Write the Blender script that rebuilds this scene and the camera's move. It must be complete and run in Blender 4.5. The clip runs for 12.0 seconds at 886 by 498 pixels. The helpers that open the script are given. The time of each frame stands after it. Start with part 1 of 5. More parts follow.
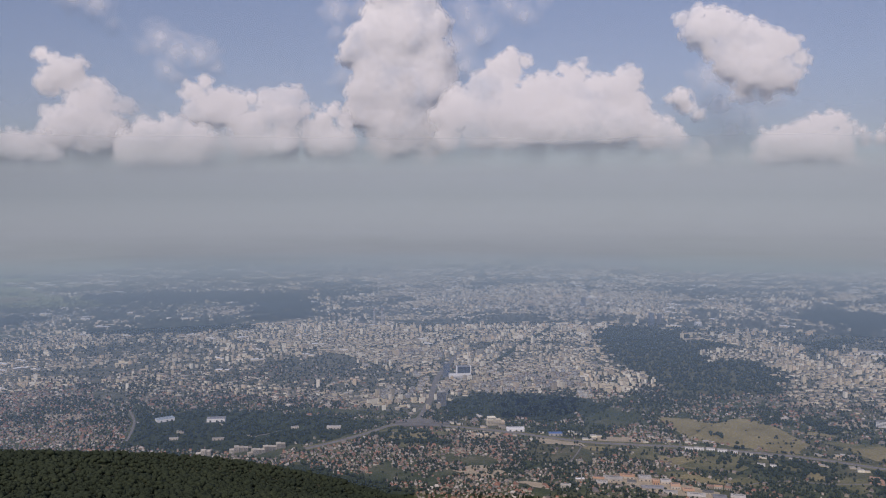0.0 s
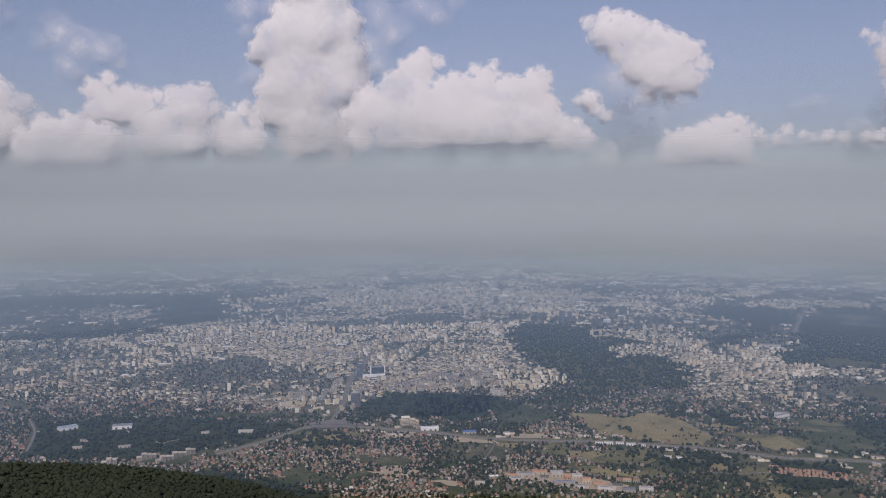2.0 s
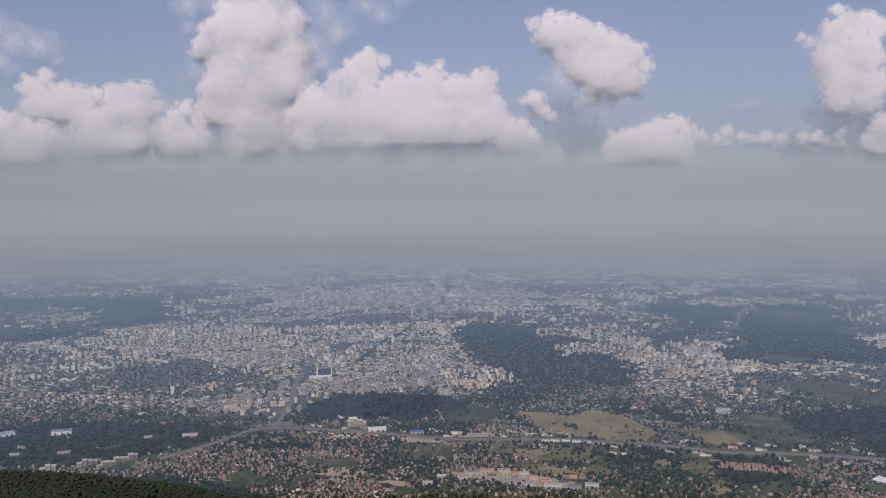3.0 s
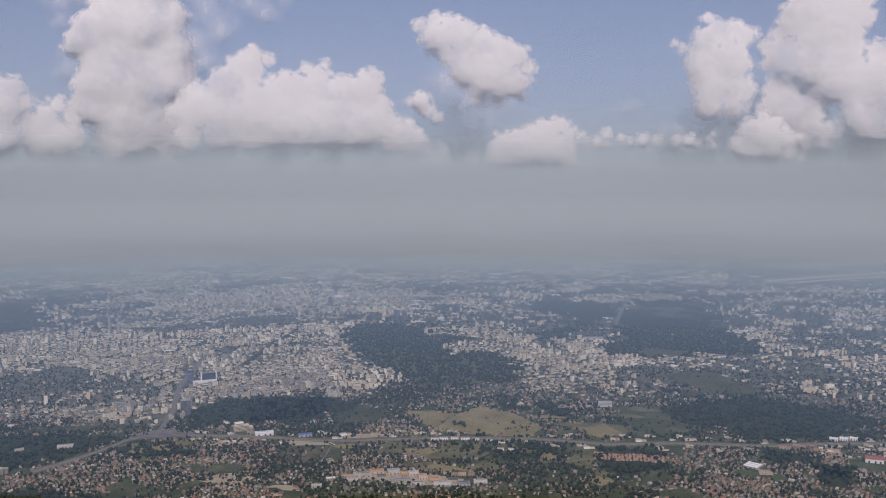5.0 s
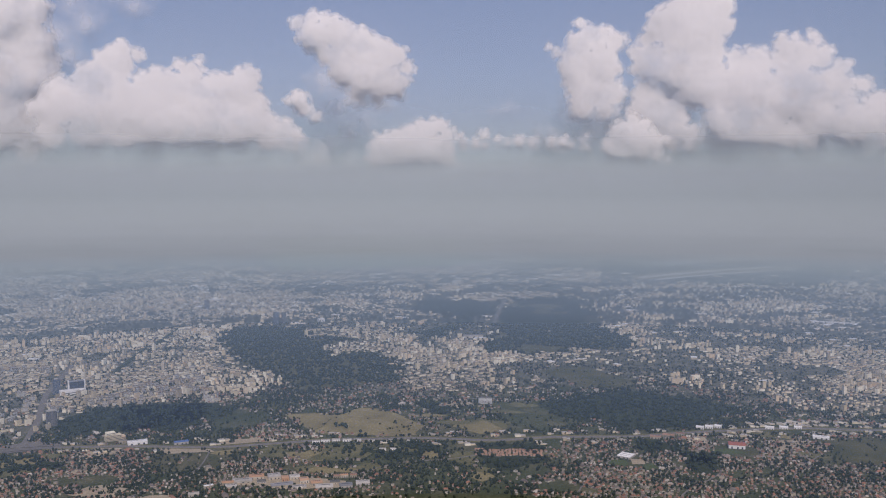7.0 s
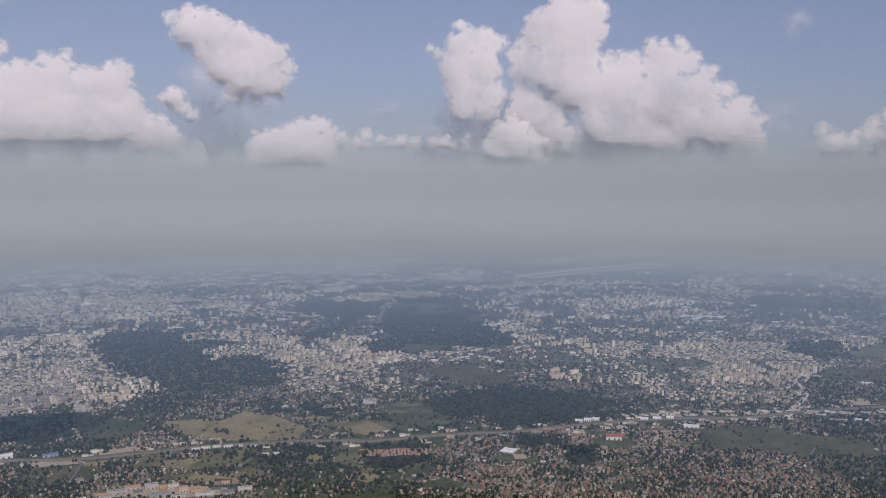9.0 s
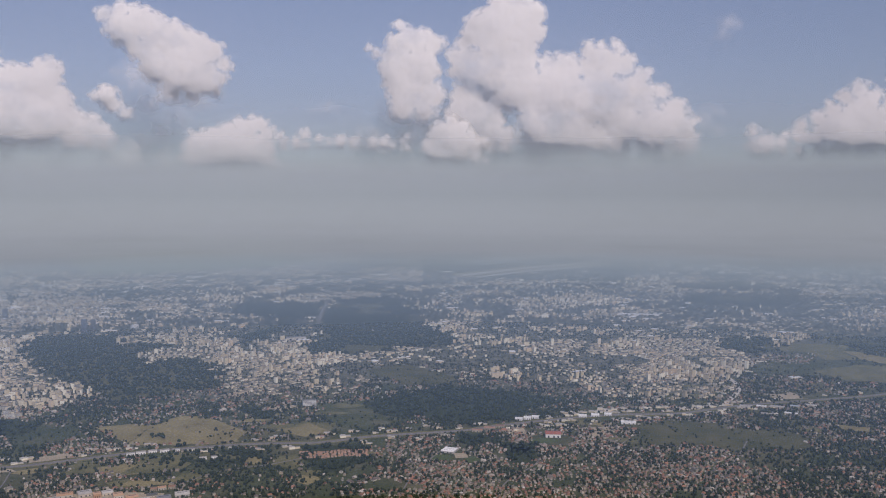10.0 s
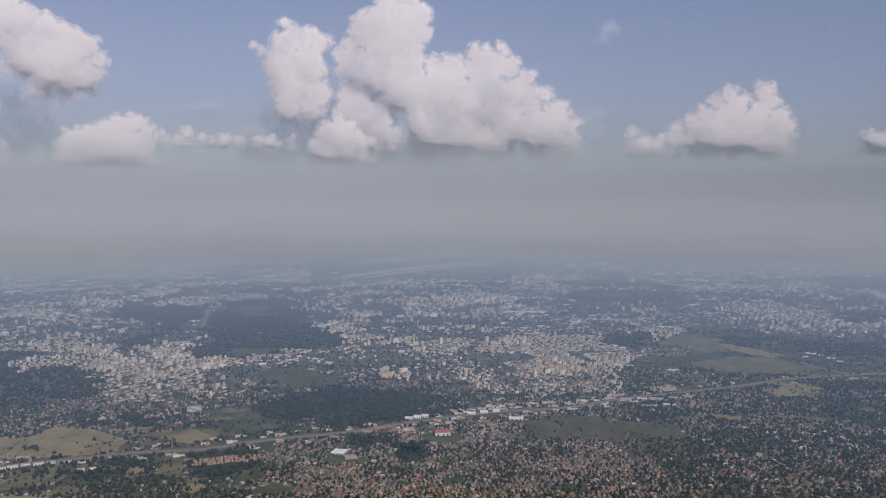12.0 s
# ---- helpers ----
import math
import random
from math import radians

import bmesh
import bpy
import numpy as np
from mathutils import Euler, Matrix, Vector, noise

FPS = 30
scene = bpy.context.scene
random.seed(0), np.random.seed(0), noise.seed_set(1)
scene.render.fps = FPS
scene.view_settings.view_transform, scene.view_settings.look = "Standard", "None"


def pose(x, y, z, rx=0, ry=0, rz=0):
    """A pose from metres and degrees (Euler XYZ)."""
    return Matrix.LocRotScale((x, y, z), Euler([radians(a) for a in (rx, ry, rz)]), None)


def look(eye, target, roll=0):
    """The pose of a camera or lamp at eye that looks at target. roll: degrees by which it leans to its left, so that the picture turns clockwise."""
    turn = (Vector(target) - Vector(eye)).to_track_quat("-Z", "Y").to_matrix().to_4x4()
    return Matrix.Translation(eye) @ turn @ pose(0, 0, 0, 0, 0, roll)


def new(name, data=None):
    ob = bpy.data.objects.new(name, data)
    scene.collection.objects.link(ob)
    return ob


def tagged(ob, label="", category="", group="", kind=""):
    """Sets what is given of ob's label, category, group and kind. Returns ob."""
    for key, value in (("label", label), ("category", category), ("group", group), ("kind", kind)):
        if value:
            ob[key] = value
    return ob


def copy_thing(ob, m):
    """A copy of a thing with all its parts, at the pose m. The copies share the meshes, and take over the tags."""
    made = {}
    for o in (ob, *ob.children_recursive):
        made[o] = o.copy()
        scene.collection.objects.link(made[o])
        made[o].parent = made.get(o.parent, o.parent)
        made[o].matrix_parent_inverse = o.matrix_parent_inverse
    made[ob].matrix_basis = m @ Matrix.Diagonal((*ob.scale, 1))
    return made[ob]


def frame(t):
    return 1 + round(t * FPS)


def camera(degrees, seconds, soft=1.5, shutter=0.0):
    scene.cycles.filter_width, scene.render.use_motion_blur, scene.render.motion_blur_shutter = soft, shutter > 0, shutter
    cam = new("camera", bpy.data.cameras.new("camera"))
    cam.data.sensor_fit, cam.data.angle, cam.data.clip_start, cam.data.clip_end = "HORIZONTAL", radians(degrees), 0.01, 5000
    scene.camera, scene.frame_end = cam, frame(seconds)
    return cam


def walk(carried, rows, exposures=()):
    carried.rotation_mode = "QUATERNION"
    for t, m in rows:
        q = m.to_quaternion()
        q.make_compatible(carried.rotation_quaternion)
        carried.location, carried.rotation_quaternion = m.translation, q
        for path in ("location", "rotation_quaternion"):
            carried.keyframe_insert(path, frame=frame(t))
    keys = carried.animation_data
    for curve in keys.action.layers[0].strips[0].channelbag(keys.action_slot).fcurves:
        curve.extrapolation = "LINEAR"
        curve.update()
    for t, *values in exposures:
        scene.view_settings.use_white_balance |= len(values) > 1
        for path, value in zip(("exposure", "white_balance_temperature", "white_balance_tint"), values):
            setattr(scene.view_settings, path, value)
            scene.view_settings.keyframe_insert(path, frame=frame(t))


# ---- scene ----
cam = camera(52.92, 12.0, soft=1.05)
# A level pan from a tripod on the mountain slope; the eye stands 260 above the plain.
EYE = Vector((0.0, 0.0, 260.0))
YAWS = [
    (0.0, 0.0), (0.5, -1.16), (1.0, -2.57), (1.5, -3.98), (2.0, -5.59), (2.5, -7.17), (3.0, -9.02),
    (5.0, -16.25), (5.5, -18.17), (6.0, -20.29), (6.5, -22.15), (7.0, -23.96), (9.0, -31.49),
    (9.5, -33.6), (10.0, -35.36), (10.5, -37.02), (11.0, -38.64), (11.5, -40.58), (12.0, -42.54),
]
walk(cam, [(t, pose(EYE.x, EYE.y, EYE.z, 90 - 3.779, 0.03, yaw)) for t, yaw in YAWS], exposures=[(0.0, 0.04, 7150, 21.8), (12.0, 0.04, 7150, 21.8)])

# ---------------------------------------------------------------- light
SUN_BEARING, SUN_HEIGHT = 196.0, 47.0
world = bpy.data.worlds.new("world")
scene.world = world
world.use_nodes = True
wn = world.node_tree
wn.nodes.clear()
sky = wn.nodes.new("ShaderNodeTexSky")
sky.sky_type, sky.sun_disc = "NISHITA", False
sky.sun_elevation, sky.sun_rotation = radians(SUN_HEIGHT), radians(SUN_BEARING)
sky.altitude, sky.air_density, sky.dust_density, sky.ozone_density = 1300, 0.9, 2.5, 5.0
back = wn.nodes.new("ShaderNodeBackground")
back.inputs["Strength"].default_value = 0.105
wout = wn.nodes.new("ShaderNodeOutputWorld")
wn.links.new(sky.outputs[0], back.inputs[0])
wn.links.new(back.outputs[0], wout.inputs[0])

sun = new("sun", bpy.data.lights.new("sun", "SUN"))
sun.data.energy, sun.data.angle, sun.data.color = 2.6, radians(0.6), (1.0, 0.95, 0.88)
_b, _e = radians(SUN_BEARING), radians(SUN_HEIGHT)
sun.matrix_world = look((0, 0, 0), (-math.sin(_b) * math.cos(_e), -math.cos(_b) * math.cos(_e), -math.sin(_e)))


# ---------------------------------------------------------------- materials
class Nodes:
    """A small writer of node materials."""

    def __init__(self, name, rough=0.9, metal=0.0, spec=0.3):
        self.mat = bpy.data.materials.new(name)
        self.mat.use_nodes = True
        self.t = self.mat.node_tree
        self.bsdf = self.t.nodes["Principled BSDF"]
        self.out = self.t.nodes["Material Output"]
        self.bsdf.inputs["Roughness"].default_value = rough
        self.bsdf.inputs["Metallic"].default_value = metal
        self.bsdf.inputs["Specular IOR Level"].default_value = spec

    def node(self, kind, **inputs):
        n = self.t.nodes.new(kind)
        for k, v in inputs.items():
            n.inputs[k].default_value = v
        return n

    def link(self, a, b):
        self.t.links.new(a, b)

    def coords(self):
        return self.node("ShaderNodeTexCoord").outputs["Object"]

    def place(self):
        return self.node("ShaderNodeNewGeometry").outputs["Position"]

    def noise(self, at, scale, detail=4.0, rough=0.6):
        n = self.node("ShaderNodeTexNoise", Scale=scale, Detail=detail, Roughness=rough)
        self.link(at, n.inputs["Vector"])
        return n.outputs["Fac"]

    def ramp(self, fac, stops, smooth=False):
        n = self.node("ShaderNodeValToRGB")
        e = n.color_ramp.elements
        if smooth:
            n.color_ramp.interpolation = "B_SPLINE"
        while len(e) < len(stops):
            e.new(0.5)
        for el, (p, c) in zip(e, stops):
            el.position, el.color = p, (*c, 1) if len(c) == 3 else c
        self.link(fac, n.inputs["Fac"])
        return n.outputs["Color"]

    def math(self, op, a, b=None):
        n = self.node("ShaderNodeMath")
        n.operation = op
        for i, v in enumerate((a, b)):
            if v is None:
                continue
            if isinstance(v, (int, float)):
                n.inputs[i].default_value = v
            else:
                self.link(v, n.inputs[i])
        return n.outputs[0]

    def mix(self, fac, a, b, blend="MIX"):
        n = self.node("ShaderNodeMix")
        n.data_type, n.blend_type = "RGBA", blend
        for i, v in ((0, fac), (6, a), (7, b)):
            if isinstance(v, (int, float)):
                n.inputs[i].default_value = v
            elif isinstance(v, tuple):
                n.inputs[i].default_value = (*v, 1)
            else:
                self.link(v, n.inputs[i])
        return n.outputs[2]

    def each(self):
        """A number of its own for every loose piece of a mesh and for every object."""
        a = self.node("ShaderNodeNewGeometry").outputs["Random Per Island"]
        b = self.node("ShaderNodeObjectInfo").outputs["Random"]
        return self.math("FRACT", self.math("ADD", a, b))

    def bump(self, fac, strength, distance):
        n = self.node("ShaderNodeBump", Strength=strength, Distance=distance)
        self.link(fac, n.inputs["Height"])
        self.link(n.outputs[0], self.bsdf.inputs["Normal"])

    def colour(self, c):
        if isinstance(c, tuple):
            self.bsdf.inputs["Base Color"].default_value = (*c, 1)
        else:
            self.link(c, self.bsdf.inputs["Base Color"])
        return self.mat


def varied(name, stops, grain=1.5, spread=0.35, rough=0.9, metal=0.0, spec=0.3):
    """A surface whose tone differs from piece to piece, with stains and a fine grain over it."""
    n = Nodes(name, rough, metal, spec)
    base = n.ramp(n.each(), stops)
    at = n.place()
    stain = n.ramp(n.noise(at, grain * 0.25, 5), [(0.25, (1 - spread,) * 3), (0.75, (1 + spread * 0.3,) * 3)])
    fine = n.ramp(n.noise(at, grain * 3, 3), [(0.3, (1 - spread * 0.6,) * 3), (0.7, (1.05,) * 3)])
    c = n.mix(1.0, n.mix(1.0, base, stain, "MULTIPLY"), fine, "MULTIPLY")
    n.bump(n.noise(at, grain * 4, 3), 0.4, 0.05)
    return n.colour(c)


def leaves(name, dark, mid, light, scale=0.6):
    n = Nodes(name, 0.85, 0, 0.15)
    at = n.place()
    tone = n.ramp(n.each(), [(0.0, dark), (0.55, mid), (1.0, light)])
    patch = n.ramp(n.noise(at, 0.02, 4), [(0.3, (0.65, 0.7, 0.7)), (0.7, (1.15, 1.1, 1.0))])
    fleck = n.ramp(n.noise(at, scale * 3, 5, 0.7), [(0.3, (0.6, 0.6, 0.6)), (0.7, (1.25, 1.25, 1.2))])
    n.bump(n.noise(at, scale * 4, 4, 0.7), 0.8, 0.3)
    return n.colour(n.mix(1.0, n.mix(1.0, tone, patch, "MULTIPLY"), fleck, "MULTIPLY"))


def ground_material():
    n = Nodes("plain_ground", 0.95, 0, 0.1)
    at = n.place()
    warp = n.node("ShaderNodeVectorMath")
    warp.operation = "SCALE"
    warp.inputs["Scale"].default_value = 0.014
    n.link(at, warp.inputs[0])
    cells = n.node("ShaderNodeTexVoronoi", Scale=1.0, Randomness=0.8)
    cells.distance = "CHEBYCHEV"
    n.link(warp.outputs[0], cells.inputs["Vector"])
    parcel = n.ramp(cells.outputs["Color"], [(0.2, (0.055, 0.075, 0.04)), (0.45, (0.085, 0.105, 0.05)), (0.6, (0.15, 0.135, 0.08)), (0.8, (0.065, 0.085, 0.042))])
    scrub = n.ramp(n.noise(at, 0.03, 8, 0.65), [(0.36, (0.045, 0.058, 0.03)), (0.5, (0.075, 0.085, 0.048)), (0.66, (0.17, 0.155, 0.105))])
    fine = n.ramp(n.noise(at, 0.35, 6, 0.7), [(0.3, (0.5, 0.5, 0.5)), (0.7, (1.3, 1.3, 1.25))])
    n.bump(n.noise(at, 0.5, 5), 0.5, 0.5)
    return n.colour(n.mix(1.0, n.mix(0.6, parcel, scrub), fine, "MULTIPLY"))


def land(name, a, b, scale=0.05):
    n = Nodes(name, 0.95, 0, 0.1)
    at = n.place()
    base = n.ramp(n.noise(at, scale, 7, 0.65), [(0.32, a), (0.68, b)])
    fine = n.ramp(n.noise(at, scale * 12, 4, 0.7), [(0.3, (0.6, 0.6, 0.6)), (0.7, (1.25, 1.22, 1.18))])
    n.bump(n.noise(at, scale * 15, 4), 0.4, 0.3)
    return n.colour(n.mix(1.0, base, fine, "MULTIPLY"))


def haze_material(name, by_height):
    """Thin haze painted on see-through sheets: clear near the mountain, denser with distance over the plain, thinning
    out with height.
    """
    n = Nodes(name)
    at = n.coords()
    flat = n.node("ShaderNodeVectorMath")
    flat.operation = "MULTIPLY"
    flat.inputs[1].default_value = (1, 1, 0)
    n.link(at, flat.inputs[0])
    far = n.node("ShaderNodeVectorMath")
    far.operation = "LENGTH"
    n.link(flat.outputs[0], far.inputs[0])
    height = n.node("ShaderNodeSeparateXYZ")
    n.link(at, height.inputs[0])
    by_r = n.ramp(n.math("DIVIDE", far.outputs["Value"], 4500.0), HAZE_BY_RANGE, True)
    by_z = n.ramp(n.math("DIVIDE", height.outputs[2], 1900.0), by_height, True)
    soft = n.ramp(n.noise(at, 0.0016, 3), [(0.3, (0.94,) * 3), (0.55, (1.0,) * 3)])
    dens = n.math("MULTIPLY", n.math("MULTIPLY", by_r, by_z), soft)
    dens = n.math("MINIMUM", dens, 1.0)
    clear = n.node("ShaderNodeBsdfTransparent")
    # Tones painted by range and height, evening out sunlight on the bent sheet.
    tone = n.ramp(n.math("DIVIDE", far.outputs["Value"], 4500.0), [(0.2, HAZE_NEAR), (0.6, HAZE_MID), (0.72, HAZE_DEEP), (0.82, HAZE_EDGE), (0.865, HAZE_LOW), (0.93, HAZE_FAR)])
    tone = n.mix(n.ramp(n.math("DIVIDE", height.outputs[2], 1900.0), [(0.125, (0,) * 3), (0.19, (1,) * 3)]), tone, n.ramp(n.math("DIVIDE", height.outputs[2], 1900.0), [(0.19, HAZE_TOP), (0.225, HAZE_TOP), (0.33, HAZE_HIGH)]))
    down, up = n.node("ShaderNodeBsdfTranslucent"), n.node("ShaderNodeBsdfDiffuse")
    n.link(tone, down.inputs["Color"])
    n.link(tone, up.inputs["Color"])
    body = n.node("ShaderNodeMixShader", Fac=0.35)
    n.link(up.outputs[0], body.inputs[1])
    n.link(down.outputs[0], body.inputs[2])
    m = n.node("ShaderNodeMixShader")
    n.link(dens, m.inputs[0])
    n.link(clear.outputs[0], m.inputs[1])
    n.link(body.outputs[0], m.inputs[2])
    n.link(m.outputs[0], n.out.inputs["Surface"])
    return n.mat


def cloud_material(name, wrap, most, ragged):
    """White droplets. Light wanders far inside them, so the tone follows the slope of the skin only in part (wrap). Where the cloud grows thin the sky comes through in ragged gaps."""
    n = Nodes(name, 1.0, 0, 0.0)
    at = n.place()
    tone = n.ramp(n.noise(at, 0.008, 5), [(0.3, (0.87, 0.865, 0.86)), (0.7, (0.93, 0.92, 0.905))])
    own = n.node("ShaderNodeNewGeometry").outputs["Normal"]
    toward = n.node("ShaderNodeCombineXYZ", X=math.sin(_b) * math.cos(_e), Y=math.cos(_b) * math.cos(_e), Z=math.sin(_e))
    blend = n.node("ShaderNodeMix")
    blend.data_type = "VECTOR"
    blend.inputs[0].default_value = wrap
    n.link(own, blend.inputs[4])
    n.link(toward.outputs[0], blend.inputs[5])
    even = n.node("ShaderNodeVectorMath")
    even.operation = "NORMALIZE"
    n.link(blend.outputs[1], even.inputs[0])
    a = n.node("ShaderNodeBsdfDiffuse")
    n.link(tone, a.inputs["Color"])
    n.link(even.outputs[0], a.inputs["Normal"])
    depth, soft = n.node("ShaderNodeAttribute"), n.node("ShaderNodeAttribute")
    depth.attribute_name, soft.attribute_name = "depth", "softness"
    curl = n.math("MULTIPLY", n.math("SUBTRACT", n.noise(at, 0.02, 6, 0.6), 0.5), ragged)
    fine = n.math("DIVIDE", n.math("ADD", depth.outputs["Fac"], curl), soft.outputs["Fac"])
    # Patches that let the sky through, in place of grey shade on the cloud.
    thick = n.ramp(n.noise(at, 0.0045, 4), [(0.33, (0.7,) * 3), (0.52, (1.0,) * 3)])
    through_light = n.node("ShaderNodeBsdfTranslucent")
    n.link(tone, through_light.inputs["Color"])
    n.link(even.outputs[0], through_light.inputs["Normal"])
    white = n.node("ShaderNodeMixShader", Fac=0.1)
    n.link(a.outputs[0], white.inputs[1])
    n.link(through_light.outputs[0], white.inputs[2])
    clear = n.node("ShaderNodeBsdfTransparent")
    m = n.node("ShaderNodeMixShader")
    n.link(n.math("MULTIPLY", n.ramp(fine, [(0.0, (0,) * 3), (1.0, (most,) * 3)]), thick), m.inputs[0])
    n.link(clear.outputs[0], m.inputs[1])
    n.link(white.outputs[0], m.inputs[2])
    n.link(m.outputs[0], n.out.inputs["Surface"])
    return n.mat


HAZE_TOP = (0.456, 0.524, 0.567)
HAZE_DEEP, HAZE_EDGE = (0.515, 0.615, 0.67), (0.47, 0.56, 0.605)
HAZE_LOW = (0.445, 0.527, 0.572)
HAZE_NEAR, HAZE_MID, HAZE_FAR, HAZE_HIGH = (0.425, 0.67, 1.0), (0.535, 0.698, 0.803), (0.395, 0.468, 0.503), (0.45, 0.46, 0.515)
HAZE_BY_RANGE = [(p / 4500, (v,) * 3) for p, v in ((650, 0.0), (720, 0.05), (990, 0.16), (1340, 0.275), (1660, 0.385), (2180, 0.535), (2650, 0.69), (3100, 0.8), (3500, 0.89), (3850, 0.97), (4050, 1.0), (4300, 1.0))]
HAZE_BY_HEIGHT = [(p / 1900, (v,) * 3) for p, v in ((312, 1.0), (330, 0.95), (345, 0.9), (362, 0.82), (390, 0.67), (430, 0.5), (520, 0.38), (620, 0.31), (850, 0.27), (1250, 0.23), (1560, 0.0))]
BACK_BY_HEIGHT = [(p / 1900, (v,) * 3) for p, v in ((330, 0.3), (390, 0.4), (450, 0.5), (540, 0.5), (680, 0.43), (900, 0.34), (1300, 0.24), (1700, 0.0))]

M_GROUND = ground_material()
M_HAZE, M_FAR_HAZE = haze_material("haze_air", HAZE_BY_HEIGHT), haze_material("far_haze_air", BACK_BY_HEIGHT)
M_CLOUD = cloud_material("cloud_white", 0.3, 0.97, 60.0)
M_WISP = cloud_material("cloud_wisp", 0.6, 0.5, 110.0)
M_WALL = varied("house_plaster", [(0.0, (0.38, 0.355, 0.28)), (0.3, (0.5, 0.445, 0.345)), (0.55, (0.34, 0.282, 0.21)), (0.8, (0.68, 0.65, 0.56)), (1.0, (0.3, 0.272, 0.22))])
M_TILE = varied("roof_tiles", [(0.0, (0.2, 0.11, 0.08)), (0.22, (0.38, 0.195, 0.13)), (0.45, (0.22, 0.14, 0.105)), (0.56, (0.62, 0.58, 0.52)), (0.64, (0.15, 0.125, 0.115)), (0.85, (0.28, 0.24, 0.205)), (1.0, (0.11, 0.1, 0.095))])
M_BLOCK = varied("block_facade", [(0.0, (0.5, 0.418, 0.29)), (0.2, (0.84, 0.735, 0.53)), (0.4, (0.37, 0.32, 0.24)), (0.6, (0.9, 0.84, 0.67)), (0.72, (0.9, 0.87, 0.74)), (0.85, (0.74, 0.58, 0.4)), (1.0, (0.52, 0.47, 0.38))], 1.0, 0.2)
M_FLAT = varied("flat_roof", [(0.0, (0.13, 0.131, 0.12)), (0.3, (0.27, 0.261, 0.23)), (0.5, (0.15, 0.146, 0.135)), (0.7, (0.34, 0.23, 0.16)), (0.85, (0.22, 0.209, 0.19)), (1.0, (0.55, 0.554, 0.5))], 1.0, 0.4)
M_GLASS = varied("dark_windows", [(0.0, (0.05, 0.06, 0.08)), (1.0, (0.1, 0.12, 0.14))], 2.0, 0.3, 0.25, 0.0, 0.6)
M_BLUEGLASS = varied("blue_glass", [(0.0, (0.05, 0.09, 0.16)), (1.0, (0.08, 0.13, 0.22))], 1.0, 0.3, 0.15, 0.0, 0.8)
M_WHITE = varied("white_cladding", [(0.0, (0.78, 0.78, 0.77)), (1.0, (0.85, 0.85, 0.84))], 1.0, 0.15, 0.6)
M_ORANGE = varied("orange_roof", [(0.0, (0.5, 0.29, 0.17)), (1.0, (0.58, 0.37, 0.24))], 1.0, 0.2)
M_TERRACE = varied("terrace_tiles", [(0.0, (0.33, 0.19, 0.125)), (0.5, (0.42, 0.26, 0.18)), (1.0, (0.28, 0.17, 0.125))], 1.5, 0.3)
M_RED = varied("red_roof", [(0.0, (0.34, 0.12, 0.095)), (1.0, (0.38, 0.16, 0.125))], 1.0, 0.2)
M_GREY = varied("grey_sheet_roof", [(0.0, (0.2, 0.21, 0.22)), (1.0, (0.32, 0.32, 0.33))], 1.0, 0.25, 0.6)
M_BLUE = varied("blue_sheet_roof", [(0.0, (0.08, 0.16, 0.4)), (1.0, (0.1, 0.2, 0.45))], 1.0, 0.25, 0.5)
M_DULL = varied("dusty_sheet_roof", [(0.0, (0.4, 0.38, 0.34)), (1.0, (0.58, 0.55, 0.5))], 1.0, 0.3, 0.7)
M_PALEBLUE = varied("pale_blue_sheet", [(0.0, (0.34, 0.42, 0.48)), (1.0, (0.44, 0.5, 0.56))], 1.0, 0.2, 0.5)
M_CREAM = varied("cream_plaster", [(0.0, (0.44, 0.39, 0.32)), (0.5, (0.62, 0.57, 0.48)), (1.0, (0.52, 0.47, 0.4))], 1.0, 0.25)
M_CONC = varied("concrete", [(0.0, (0.42, 0.4, 0.37)), (1.0, (0.5, 0.48, 0.45))], 1.0, 0.3)
M_TREE = leaves("broadleaf_crowns", (0.025, 0.038, 0.024), (0.029, 0.044, 0.026), (0.038, 0.053, 0.03))
M_FOREST = leaves("mountain_forest", (0.032, 0.045, 0.03), (0.036, 0.05, 0.032), (0.042, 0.057, 0.035), 0.8)
M_BARK = varied("bark", [(0.0, (0.08, 0.06, 0.04)), (1.0, (0.13, 0.1, 0.07))], 3.0)
M_ROAD = land("asphalt", (0.16, 0.15, 0.14), (0.24, 0.23, 0.21), 0.2)
M_RING = land("worn_asphalt", (0.15, 0.148, 0.142), (0.24, 0.232, 0.22), 0.2)
M_LINE = land("pale_concrete", (0.48, 0.46, 0.42), (0.6, 0.57, 0.52), 0.2)
M_DRY = land("dry_meadow", (0.19, 0.167, 0.085), (0.3, 0.261, 0.14), 0.03)
M_EARTH = land("bare_earth", (0.34, 0.29, 0.21), (0.46, 0.4, 0.3), 0.06)
M_GRASS = land("green_meadow", (0.06, 0.07, 0.035), (0.13, 0.125, 0.068), 0.03)
M_OLIVE = land("fallow_plot", (0.1, 0.104, 0.052), (0.2, 0.188, 0.1), 0.04)
M_FIELD = land("pale_crops", (0.17, 0.2, 0.085), (0.3, 0.31, 0.15), 0.012)
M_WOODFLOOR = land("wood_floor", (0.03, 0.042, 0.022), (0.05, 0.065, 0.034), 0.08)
M_PITCH = land("sports_turf", (0.07, 0.1, 0.045), (0.1, 0.13, 0.06), 0.1)
M_TOWN = land("town_ground", (0.045, 0.059, 0.036), (0.2, 0.193, 0.15), 0.06)


# ---------------------------------------------------------------- plan
rng = np.random.default_rng(7)


def polar(bearing, distance, z=0.0):
    """A place from its bearing (degrees to the right of north) and its distance from the viewpoint."""
    return Vector((distance * math.sin(radians(bearing)), distance * math.cos(radians(bearing)), z))


